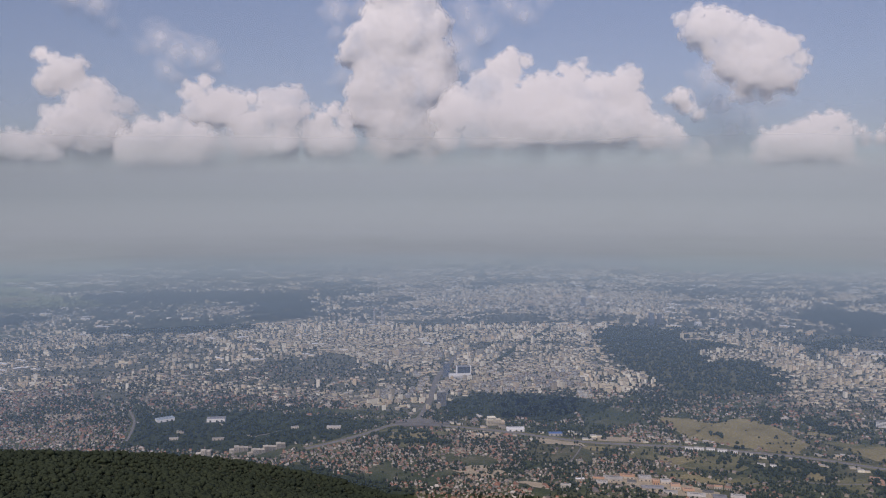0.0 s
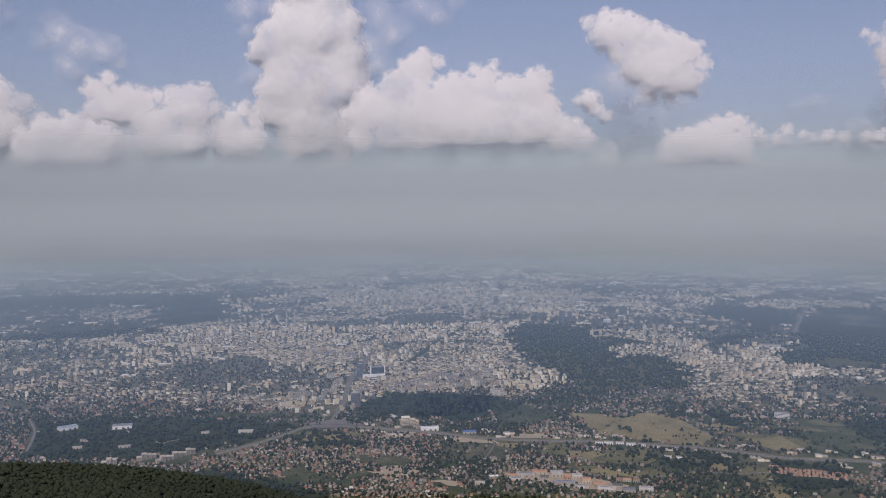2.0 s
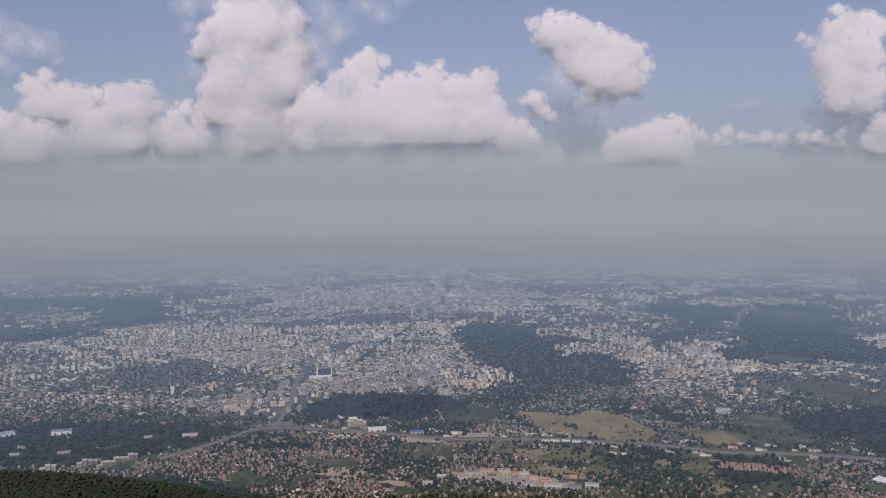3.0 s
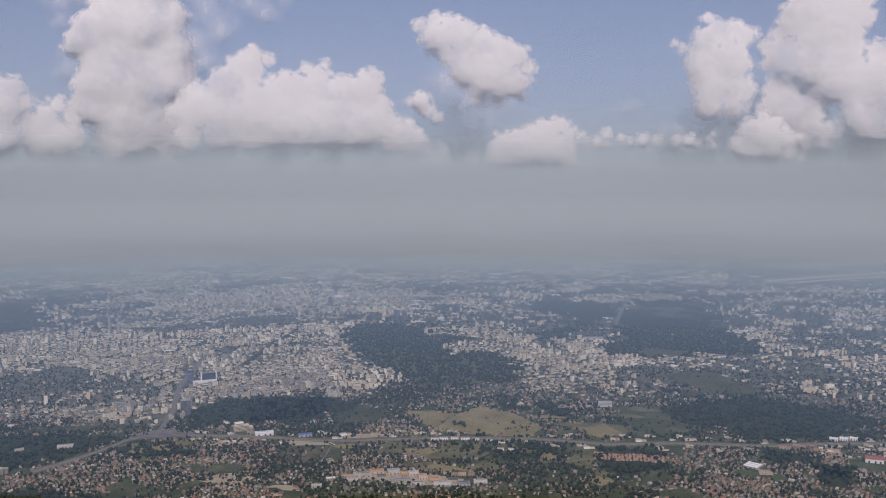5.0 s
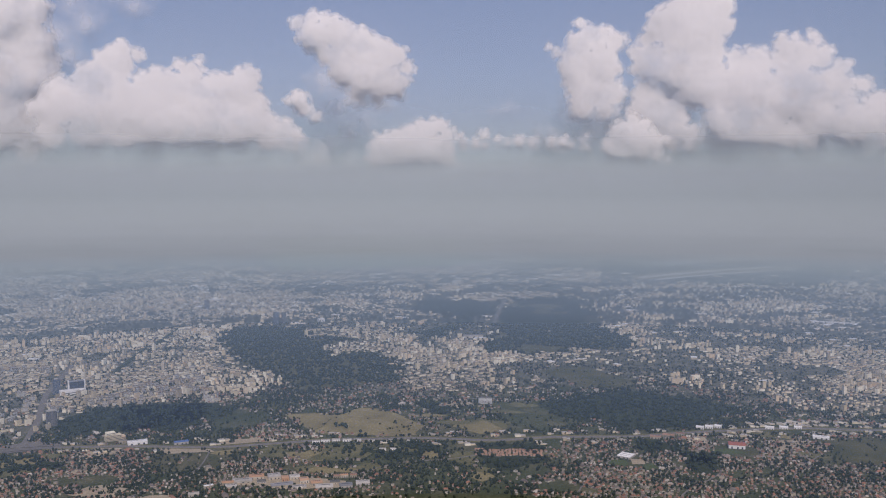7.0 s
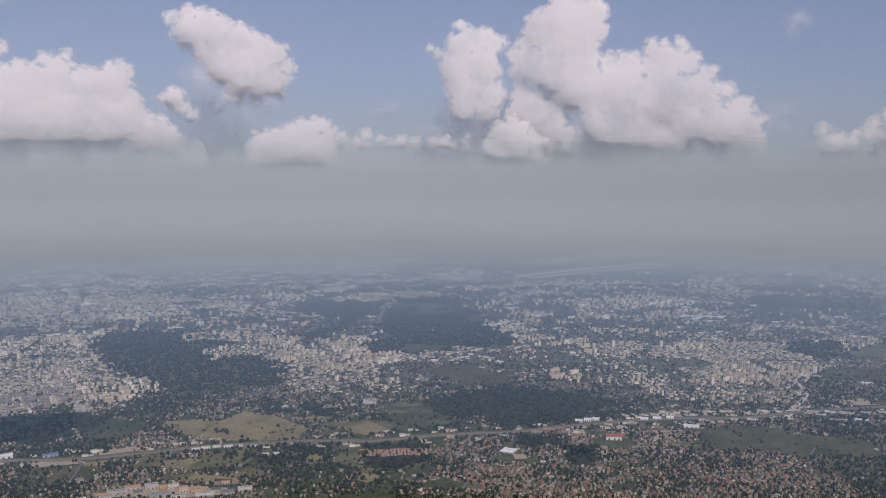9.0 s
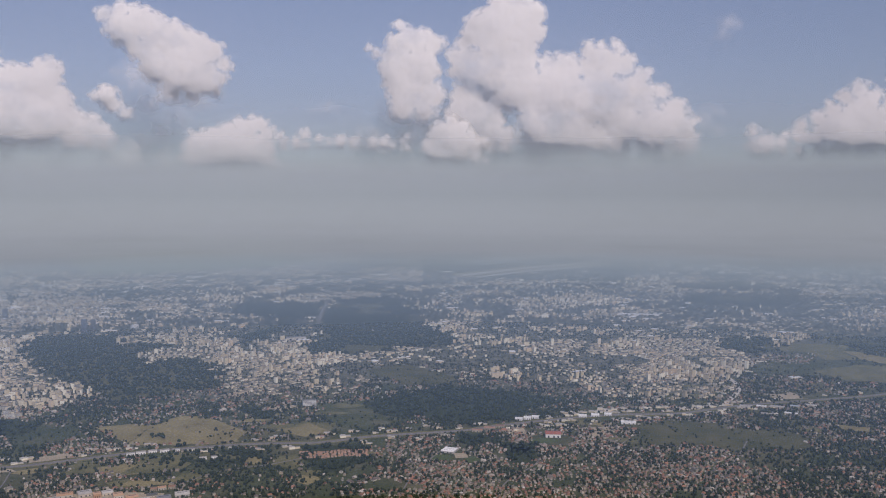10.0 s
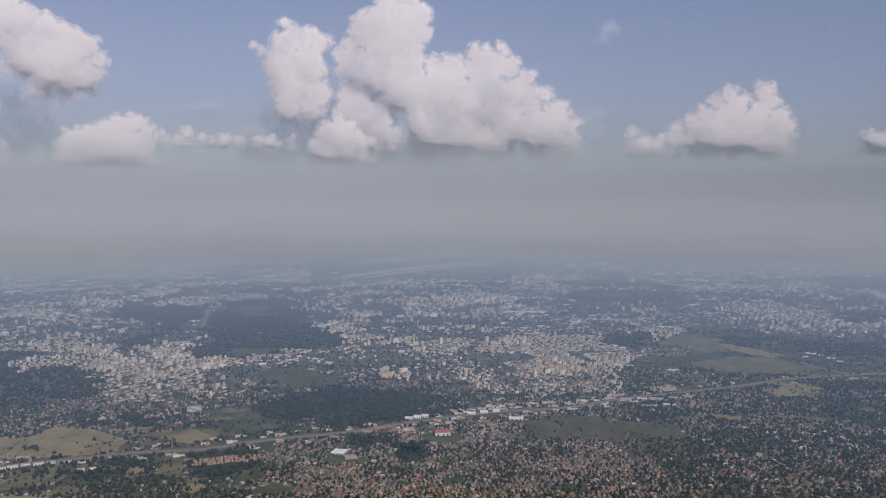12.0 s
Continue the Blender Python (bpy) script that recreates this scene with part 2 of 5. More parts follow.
CREST = ([-90, -26.8, -20.7, -13.9, -6.8, -0.9, 12, 90], [13.75, 14.8, 15.4, 16.6, 18.15, 19.6, 22.8, 24.0])


def height(x, y):
    """The land: a wooded mountain slope under the viewpoint that falls to the plain at 0 and rises behind."""
    x, y = np.asarray(x, float), np.asarray(y, float)
    ahead = np.maximum(y, 0)
    r = np.hypot(x, ahead)
    b = np.degrees(np.arctan2(x, ahead + 1e-6))
    crest = np.interp(b, *CREST)
    near = np.clip((400 - r) / 300, 0, 2) ** 1.5 * 6
    off = np.clip((r - 400) / 250, 0, 9) ** 1.3 * 10
    dip = np.radians(np.minimum(crest + near + off, 80))
    slope = EYE.z - 2.2 - r * np.tan(dip)
    roll = 1.5 * np.sin(x * 0.031 + 1) * np.sin(y * 0.027) * np.clip((r - 40) / 150, 0, 1)
    return np.maximum(np.where(slope > 0, slope + roll, 0), 0) + 0.4 * np.clip(-y, 0, 1500)


# Wooded plots; the ones marked stand in for cloud shadow on the land.
WOODS_AND_CLOUD_SHADE = [
    # Cloud shadow over trees and buildings, built as dark wood.
    [(3.8, 1127), (6.5, 1121), (9.3, 1112), (10.7, 1079), (10.2, 1045), (8.9, 1029), (7.7, 1001), (6.4, 992), (3.8, 1006)],
    [(-20.2, 940), (-19.0, 1060), (-16.3, 1074), (-11.4, 1052), (-7.8, 1018), (-4.0, 990), (-5.6, 946), (-8.4, 910), (-12.9, 898)],
    [(-17.9, 2343), (-13.8, 2333), (-10.3, 2266), (-8.2, 2052), (-8.3, 1823), (-11.3, 1782), (-12.6, 1882), (-11.9, 2041), (-14.3, 2150), (-17.2, 2160)],
    [(-22.3, 1745), (-19.3, 1760), (-15.8, 1735), (-11.8, 1758), (-12.8, 1690), (-17.7, 1685), (-22.2, 1705)],
    [(-22.8, 2310), (-20.9, 2340), (-17.9, 2325), (-17.9, 2200), (-20.9, 2230)],
    [(-28.0, 2996), (-25.3, 2966), (-25.2, 2889), (-28.0, 2839)],
    [(-28.0, 1990), (-25.6, 2000), (-24.4, 1940), (-26.0, 1900), (-28.0, 1900)],
    # Trees and roads under a cloud's shadow; dark woods stand for all of it.
    [(-0.2, 1080), (2.4, 1123), (6.5, 1123), (9.0, 1111), (8.6, 1028), (4.3, 1006), (0.2, 1010)],
    [(9.7, 1557), (11.4, 1578), (14.9, 1582), (18.0, 1554), (16.3, 1470), (16.0, 1394), (19.6, 1423), (21.3, 1307), (21.1, 1196), (17.7, 1171), (15.0, 1155), (13.2, 1244), (11.1, 1366)],
    [(9.8, 1665), (11.4, 1724), (15.4, 1702), (15.4, 1592), (11.4, 1554), (9.7, 1557)],
    [(28.0, 2065), (29.3, 2126), (32.7, 2134), (33.6, 2023), (33.1, 1787), (35.1, 1655), (36.5, 1526), (35.5, 1473), (32.6, 1468), (31.2, 1424), (29.3, 1400), (26.5, 1418), (26.5, 1484), (27.6, 1632), (27.5, 1826)],
    [(21.9, 2064), (24.3, 2073), (27.3, 2068), (27.2, 1858), (25.9, 1817), (25.2, 1678), (23.2, 1550), (22.5, 1518), (22.7, 1637), (24.8, 1752), (24.3, 1856), (22.1, 1915)],
    # A cloud's shadow on fields and houses, with woods put in its place.
    [(30.1, 1077), (33.1, 1131), (35.5, 1170), (38.5, 1154), (42.0, 1116), (43.1, 1080), (40.9, 1057), (40.4, 1014), (37.2, 976), (34.3, 999), (31.5, 1017)],
    [(50.6, 2240), (57.0, 2290), (57.0, 2138), (50.6, 2091)],
    [(52.8, 1501), (53.0, 1598), (55.0, 1656), (56.1, 1593), (55.9, 1519), (54.3, 1490)],
    [(60.3, 1575), (60.5, 1641), (64.3, 1658), (64.3, 1579), (62.4, 1552)],
    [(64.5, 1540), (64.9, 1628), (69.9, 1663), (69.9, 1553), (66.8, 1520)],
    [(56.8, 1700), (60.0, 1720), (62.5, 1700), (60.0, 1672)],
    [(66.0, 2106), (69.5, 2097), (69.5, 1920), (66.5, 1897)],
    [(65.8, 2832), (69.5, 2918), (69.5, 2587), (66.2, 2576)],
    [(36.2, 927), (37.6, 936), (39.4, 928), (39.1, 892), (37.2, 891)],
    [(39.2, 896), (40.5, 901), (41.7, 871), (41.5, 831), (40.0, 839), (39.4, 863)],
    [(-14.0, 856), (-9.0, 838), (-5.0, 796), (-2.0, 752), (-1.0, 680), (-14, 680)],
    [(20.0, 905), (23.5, 905), (24.0, 860), (20.5, 850)],
    [(26.0, 905), (30.0, 905), (31.0, 850), (27.0, 800)],
    [(39.0, 905), (41.5, 905), (41.0, 868), (39.2, 872)],
    [(17.5, 900), (20.0, 880), (18.5, 850), (16.8, 860)],
    [(21.5, 1110), (23.5, 1020), (26.5, 1040), (24.0, 1060)],
    [(17.1, 993), (17.9, 997), (18.1, 963), (17.3, 962)],
    [(17.9, 951), (18.4, 951), (19.2, 928), (18.6, 924)],
    [(-4.6, 925), (-3.0, 968), (-0.8, 940), (0.5, 900), (-1.2, 890), (-3.2, 900)],
]
DRY = [
    [(15.5, 954), (17.2, 1023), (19.0, 1055), (20.9, 1026), (22.7, 967), (22.3, 930), (18.6, 932)],
    [(13.9, 1032), (15.7, 1040), (17.1, 1020), (15.5, 958)],
    [(24.7, 967), (26.8, 992), (28.0, 958), (26.4, 934)],
    [(-3.3, 923), (-2.4, 945), (-0.3, 939), (-0.9, 916)],
    [(62.2, 1219), (64.8, 1284), (66.0, 1252), (65.4, 1195), (63.5, 1179)],
    [(59.8, 1565), (61.0, 1559), (63.8, 1484), (62.9, 1461), (60.7, 1501)],
    [(36.2, 2640), (41.0, 2840), (46.0, 3100), (46.2, 3330), (40.5, 3080), (35.8, 2760)],
    [(-28.0, 2400), (-25.3, 2392), (-24.5, 2357), (-25.3, 2291), (-28.0, 2281)],
    [(-27.5, 3072), (-25.3, 3226), (-23.1, 3204), (-24.2, 3013), (-26.1, 2995)],
]
GREEN = [
    [(30.2, 1279), (32.7, 1318), (36.4, 1227), (36.1, 1170), (32.7, 1182)],
    [(47.0, 994), (50.5, 1026), (55.8, 1006), (58.6, 994), (57.6, 948), (49.0, 917)],
    [(56.3, 1610), (60.0, 1630), (59.9, 1555), (60.6, 1490), (58.9, 1470), (58.0, 1525), (56.3, 1530)],
    [(60.5, 1447), (62.9, 1465), (65.5, 1393), (65.0, 1341), (62.4, 1331), (60.0, 1320), (58.2, 1370)],
]
# wide pale fields beyond the city
FIELDS = [
    [(-29.0, 3646), (-23.3, 3870), (-19.2, 3543), (-19.3, 3171), (-23.8, 3032), (-25.5, 2776), (-29.0, 2763)],
    [(-29.0, 2739), (-25.3, 2621), (-23.8, 2390), (-20.9, 2297), (-21.2, 2122), (-25.3, 2166), (-29.0, 2223)],
    [(12.0, 3700), (19.2, 3994), (24.9, 3728), (27.3, 3368), (24.9, 3092), (19.2, 2950), (13.6, 2921)],
]
# pastures and fallow plots between the gardens
OLIVE = [
    [(24.9, 969), (26.2, 1003), (28.4, 985), (28.0, 946), (25.6, 938)],
    [(24.2, 841), (24.7, 872), (26.0, 875), (26.2, 852), (25.6, 825)],
    [(14.1, 874), (15.1, 885), (16.9, 872), (16.2, 847), (14.4, 851)],
    [(16.5, 902), (18.3, 901), (19.3, 868), (18.2, 848), (16.9, 872)],
    [(14.1, 830), (15.5, 836), (17.5, 822), (16.8, 811), (14.8, 811)],
]
_g = random.Random(12)
for lo, hi, r0, r1, count in ((-4, 10, 850, 960, 6), (16, 31, 790, 905, 15), (9, 16, 830, 905, 4), (22, 30, 940, 1080, 6), (43, 47, 930, 1000, 3), (47, 66, 1110, 1300, 9), (58, 70, 1000, 1180, 5)):
    for _ in range(count):
        b, r, w, h = _g.uniform(lo, hi), _g.uniform(r0, r1), _g.uniform(0.5, 1.5), _g.uniform(5, 15)
        OLIVE.append([(b - w, r - h * _g.uniform(0.1, 0.5)), (b - w * 0.4, r + h), (b + w * 0.6, r + h * _g.uniform(0.5, 1)), (b + w, r - h * 0.2), (b + w * 0.2, r - h)])
RING = ([-40, -9, -6.6, -4.8, -3.1, -0.7, 4.2, 9.4, 16, 22.7, 27.2, 31, 36.5, 39.4, 45.7, 50.5, 54.4, 60.9, 64, 69, 80],
        [880, 892, 918, 945, 975, 972, 946, 917, 920, 920, 913, 930, 949, 975, 1031, 1061, 1124, 1227, 1302, 1395, 1600])


# Districts under cloud shadow, darkened with added trees and fewer buildings instead.
CLOUD_SHADE_TREES = [
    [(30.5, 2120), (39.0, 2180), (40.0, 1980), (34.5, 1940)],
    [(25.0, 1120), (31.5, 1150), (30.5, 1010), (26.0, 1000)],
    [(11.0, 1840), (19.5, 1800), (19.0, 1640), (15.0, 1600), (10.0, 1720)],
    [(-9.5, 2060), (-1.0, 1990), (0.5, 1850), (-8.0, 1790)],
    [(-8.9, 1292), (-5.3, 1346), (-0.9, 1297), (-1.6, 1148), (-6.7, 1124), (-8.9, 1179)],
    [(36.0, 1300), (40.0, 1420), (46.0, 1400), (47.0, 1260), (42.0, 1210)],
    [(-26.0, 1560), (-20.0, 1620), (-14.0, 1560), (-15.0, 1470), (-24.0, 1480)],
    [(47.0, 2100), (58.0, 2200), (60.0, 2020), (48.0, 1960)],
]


HAMLETS = [
    [(10.9, 984), (13.3, 999), (15.6, 962), (15.5, 928), (11.1, 920)],
    [(30.7, 891), (31.7, 915), (34.4, 921), (34.7, 873), (32.8, 844), (30.8, 849)],
    [(-8.9, 904), (-7.0, 910), (-5.4, 888), (-5.2, 846), (-8.4, 856)],
    [(53.8, 1415), (54.0, 1478), (58.1, 1511), (58.6, 1468), (57.6, 1430)],
    [(-30.0, 1290), (-23.1, 1248), (-19.6, 1136), (-20.0, 927), (-30.0, 982)],
    [(-19.6, 1190), (-10.0, 1130), (-5.0, 1090), (-6.0, 1050), (-14.0, 1085), (-19.6, 1110)],
]


def ring_at(b):
    return np.interp(b, *RING)


def outline(points):
    return np.array([polar(b, d)[:2] for b, d in points])


def inside(poly, x, y):
    """Which of the places lie inside an outline."""
    hit = np.zeros(len(x), bool)
    n = len(poly)
    for i in range(n):
        (x0, y0), (x1, y1) = poly[i], poly[(i + 1) % n]
        cross = ((y0 > y) != (y1 > y)) & (x < (x1 - x0) * (y - y0) / (y1 - y0 + 1e-9) + x0)
        hit ^= cross
    return hit


def in_any(group, x, y):
    """Which of the places lie on one of these ragged plots."""
    ragged = np.interp(np.hypot(x, y), [1200, 2200], [6, 22])
    x2 = x + ragged * np.sin(y * 0.09 + x * 0.021) + ragged * 0.6 * np.sin(y * 0.23)
    y2 = y + ragged * np.sin(x * 0.11 + 0.5) + ragged * 0.6 * np.sin(x * 0.27 + y * 0.05)
    hit = np.zeros(len(x), bool)
    for points in group:
        hit |= inside(outline(points), x2, y2)
    return hit


_table = rng.random((64, 64))


def value_noise(x, y, size, k):
    u, v = x / size + k * 7.31 + 500, y / size + k * 3.77 + 500
    i, j = np.floor(u).astype(int), np.floor(v).astype(int)
    fu, fv = u - i, v - j
    fu, fv = fu * fu * (3 - 2 * fu), fv * fv * (3 - 2 * fv)
    at = lambda a, c: _table[a % 64, c % 64]
    return (at(i, j) * (1 - fu) + at(i + 1, j) * fu) * (1 - fv) + (at(i, j + 1) * (1 - fu) + at(i + 1, j + 1) * fu) * fv


def field_noise(x, y, size, k=0):
    """An uneven field between 0 and 1 with features of that size and smaller ones in them."""
    v = 0.5 * value_noise(x, y, size, k) + 0.3 * value_noise(x, y, size * 0.43, k + 1) + 0.2 * value_noise(x, y, size * 0.19, k + 2)
    return np.clip((v - 0.5) * 1.7 + 0.5, 0, 1)


# ---------------------------------------------------------------- mesh tools
def mesh_object(name, verts, faces, mats, index=None, smooth=False, parent=None):
    """faces: an array of quads or of triangles, or a list of them."""
    me = bpy.data.meshes.new(name)
    groups = faces if isinstance(faces, list) else [faces]
    loops = np.concatenate([g.ravel() for g in groups]).astype(np.int32)
    sizes = np.concatenate([np.full(len(g), g.shape[1], np.int32) for g in groups])
    me.vertices.add(len(verts))
    me.vertices.foreach_set("co", np.asarray(verts, np.float32).ravel())
    me.loops.add(len(loops))
    me.loops.foreach_set("vertex_index", loops)
    me.polygons.add(len(sizes))
    me.polygons.foreach_set("loop_start", np.concatenate([[0], np.cumsum(sizes)[:-1]]).astype(np.int32))
    for m in mats:
        me.materials.append(m)
    if index is not None:
        me.polygons.foreach_set("material_index", np.asarray(index, np.int32))
    me.polygons.foreach_set("use_smooth", np.full(len(sizes), smooth))
    me.update(calc_edges=True)
    me.validate()
    ob = new(name, me)
    ob.parent = parent
    return ob


def scatter(name, shape, x, y, z, turn, sx, sy, sz, mats, smooth=False):
    """One mesh that holds many turned and scaled copies of a shape: (verts, quads, triangles, quad indices, triangle indices)."""
    v, quads, tris, qi, ti = shape
    n, k = len(x), len(v)
    c, s = np.cos(turn)[:, None], np.sin(turn)[:, None]
    px, py = v[None, :, 0] * sx[:, None], v[None, :, 1] * sy[:, None]
    out = np.stack([px * c - py * s + x[:, None], px * s + py * c + y[:, None], v[None, :, 2] * sz[:, None] + z[:, None]], 2).reshape(-1, 3)
    step = (np.arange(n) * k)[:, None, None]
    groups, index = [], []
    for f, m in ((quads, qi), (tris, ti)):
        if len(f):
            groups.append((f[None] + step).reshape(-1, f.shape[1]))
            index.append(np.tile(m, n))
    return mesh_object(name, out, groups, mats, np.concatenate(index), smooth)


def box_shape():
    v = np.array([(x, y, z) for z in (0, 1) for x, y in ((-.5, -.5), (.5, -.5), (.5, .5), (-.5, .5))], float)
    q = np.array([(0, 1, 5, 4), (1, 2, 6, 5), (2, 3, 7, 6), (3, 0, 4, 7), (4, 5, 6, 7)])
    return v, q, np.zeros((0, 3), int), np.array([0, 0, 0, 0, 1]), np.zeros(0, int)


def block_shape():
    """A slab block with a stair head on its roof."""
    v, q, t, qi, ti = box_shape()
    w = v * (0.28, 0.5, 0.16) + (0.12, 0.05, 1.0)
    return np.vstack([v, w]), np.vstack([q, q + 8]), t, np.concatenate([qi, qi]), ti


def step_shape():
    """Two joined wings of different height."""
    v, q, t, qi, ti = box_shape()
    a = v * (0.55, 1.0, 1.0) + (-0.22, 0, 0)
    b = v * (0.5, 0.8, 0.62) + (0.3, 0.08, 0)
    return np.vstack([a, b]), np.vstack([q, q + 8]), t, np.concatenate([qi, qi]), ti


def house_shape(hip=0.22, wall=0.55):
    """Walls and a tiled hip roof with eaves."""
    v = [(x, y, z) for z in (0, wall) for x, y in ((-.5, -.5), (.5, -.5), (.5, .5), (-.5, .5))]
    e = 0.57
    v += [(-e, -e, wall - .03), (e, -e, wall - .03), (e, e, wall - .03), (-e, e, wall - .03), (-.5 + hip, 0, 1), (.5 - hip, 0, 1)]
    q = [(0, 1, 5, 4), (1, 2, 6, 5), (2, 3, 7, 6), (3, 0, 4, 7), (8, 9, 13, 12), (10, 11, 12, 13)]
    return np.array(v, float), np.array(q), np.array([(9, 10, 13), (11, 8, 12)]), np.array([0, 0, 0, 0, 1, 1]), np.array([1, 1])


def ball(sub):
    bm = bmesh.new()
    bmesh.ops.create_icosphere(bm, subdivisions=sub, radius=1)
    v = np.array([p.co[:] for p in bm.verts])
    f = np.array([[p.index for p in q.verts] for q in bm.faces])
    bm.free()
    return v, f


def crown_shape(lobes, sub, seed, leafy=0):
    """A crown of several uneven lobes, with loose sprays of leaves round its outline. It fits a unit box that stands on z = 0."""
    g = np.random.default_rng(seed)
    bv, bf = ball(sub)
    vs, fs, k = [], [], 0
    for i in range(lobes):
        a = i * 2.4 + g.uniform(0, 1)
        d = 0.0 if i == 0 else g.uniform(0.16, 0.3)
        s = g.uniform(0.26, 0.34) if lobes > 1 else 0.48
        c = np.array([d * math.cos(a), d * math.sin(a), g.uniform(0.42, 0.7) if i else 0.6])
        v = bv * s * g.uniform(0.75, 1.2, (len(bv), 1)) * (1, 1, 1.1) + c
        vs.append(v), fs.append(bf + k)
        k += len(bv)
    if leafy:
        p = np.vstack(vs)[g.integers(0, k, leafy)]
        mid = np.array([0, 0, 0.55])
        p = mid + (p - mid) * g.uniform(0.95, 1.2, (leafy, 1))
        w = g.normal(0, 0.075, (leafy, 3, 3))
        vs.append((p[:, None] + w).reshape(-1, 3))
        fs.append((np.arange(leafy * 3) + k).reshape(-1, 3))
    f = np.vstack(fs)
    return np.vstack(vs), np.zeros((0, 4), int), f, np.zeros(0, int), np.zeros(len(f), int)


def part(name, shape_mesh, parent, mats, at=None, label=""):
    """A mesh of its own under a thing or part."""
    ob = new(name, shape_mesh)
    if not shape_mesh.materials:
        for m in mats:
            shape_mesh.materials.append(m)
    ob.parent = parent
    if at is not None:
        ob.matrix_basis = at
    if label:
        ob["label"] = label
    return ob


def solid(bm, name="solid"):
    bmesh.ops.recalc_face_normals(bm, faces=bm.faces)
    me = bpy.data.meshes.new(name)
    bm.to_mesh(me)
    bm.free()
    return me


def box_mesh(sx, sy, sz, bevel=0.0, z0=0.0):
    bm = bmesh.new()
    bmesh.ops.create_cube(bm, size=1)
    bmesh.ops.scale(bm, vec=(sx, sy, sz), verts=bm.verts)
    bmesh.ops.translate(bm, vec=(0, 0, sz / 2 + z0), verts=bm.verts)
    if bevel:
        bmesh.ops.bevel(bm, geom=bm.edges[:], offset=bevel, segments=1, affect="EDGES")
    return solid(bm)


def prism_mesh(profile, length):
    """A profile of (across, up) drawn along its length (x)."""
    bm = bmesh.new()
    a = [bm.verts.new((-length / 2, p, q)) for p, q in profile]
    b = [bm.verts.new((length / 2, p, q)) for p, q in profile]
    bm.faces.new(a), bm.faces.new(b[::-1])
    for i in range(len(a)):
        j = (i + 1) % len(a)
        bm.faces.new((a[i], b[i], b[j], a[j]))
    return solid(bm)


def tube_mesh(r0, r1, h, n=12, z0=0.0):
    bm = bmesh.new()
    bmesh.ops.create_cone(bm, cap_ends=True, segments=n, radius1=r0, radius2=r1, depth=h)
    bmesh.ops.translate(bm, vec=(0, 0, h / 2 + z0), verts=bm.verts)
    return solid(bm)


# ---------------------------------------------------------------- land
def build_ground():
    rings = np.concatenate([np.linspace(0, 700, 90), np.linspace(715, 1500, 30), np.geomspace(1550, 12000, 30)])
    turns = np.linspace(0, 2 * math.pi, 289)[:-1]
    r, a = np.meshgrid(rings[1:], turns, indexing="ij")
    x, y = (r * np.sin(a)).ravel(), (r * np.cos(a)).ravel()
    v = np.column_stack([x, y, height(x, y)])
    v = np.vstack([v, (0, 0, EYE.z - 2.2)])
    n, m = len(rings) - 1, len(turns)
    i, j = np.meshgrid(np.arange(n - 1), np.arange(m), indexing="ij")
    j2 = (j + 1) % m
    q = np.stack([i * m + j, i * m + j2, (i + 1) * m + j2, (i + 1) * m + j], -1).reshape(-1, 4)[:, ::-1]
    jj = np.arange(m)
    t = np.column_stack([np.full(m, n * m), (jj + 1) % m, jj])
    ob = mesh_object("ground", v, [q, t], [M_GROUND], smooth=True)
    tagged(ob, "green and dry patchwork plain below a mountain slope", "ground", kind="structure")


def build_patch(name, points, mat, label, lift, ragged=7.0):
    """A sheet of land with a ragged edge, laid over the plain."""
    p = outline(points)
    dense = []
    for i in range(len(p)):
        a, b = p[i], p[(i + 1) % len(p)]
        k = max(2, int(np.linalg.norm(b - a) / 9))
        for s in np.linspace(0, 1, k, endpoint=False):
            dense.append(a + (b - a) * s)
    bm = bmesh.new()
    vs = []
    for q in dense:
        dx = ragged * (noise.noise((q[0] * 0.05, q[1] * 0.05, 3)) + 0.5 * noise.noise((q[0] * 0.09, q[1] * 0.09, 7)))
        dy = ragged * (noise.noise((q[0] * 0.05, q[1] * 0.05, 9)) + 0.5 * noise.noise((q[0] * 0.09, q[1] * 0.09, 5)))
        vs.append(bm.verts.new((q[0] + dx, q[1] + dy, lift)))
    bm.faces.new(vs)
    bmesh.ops.triangulate(bm, faces=bm.faces[:])
    ob = new(name, solid(bm, name))
    for f in ob.data.polygons:
        if f.normal.z < 0:
            f.flip()
    ob.data.materials.append(mat)
    return tagged(ob, label, "land", kind="structure")


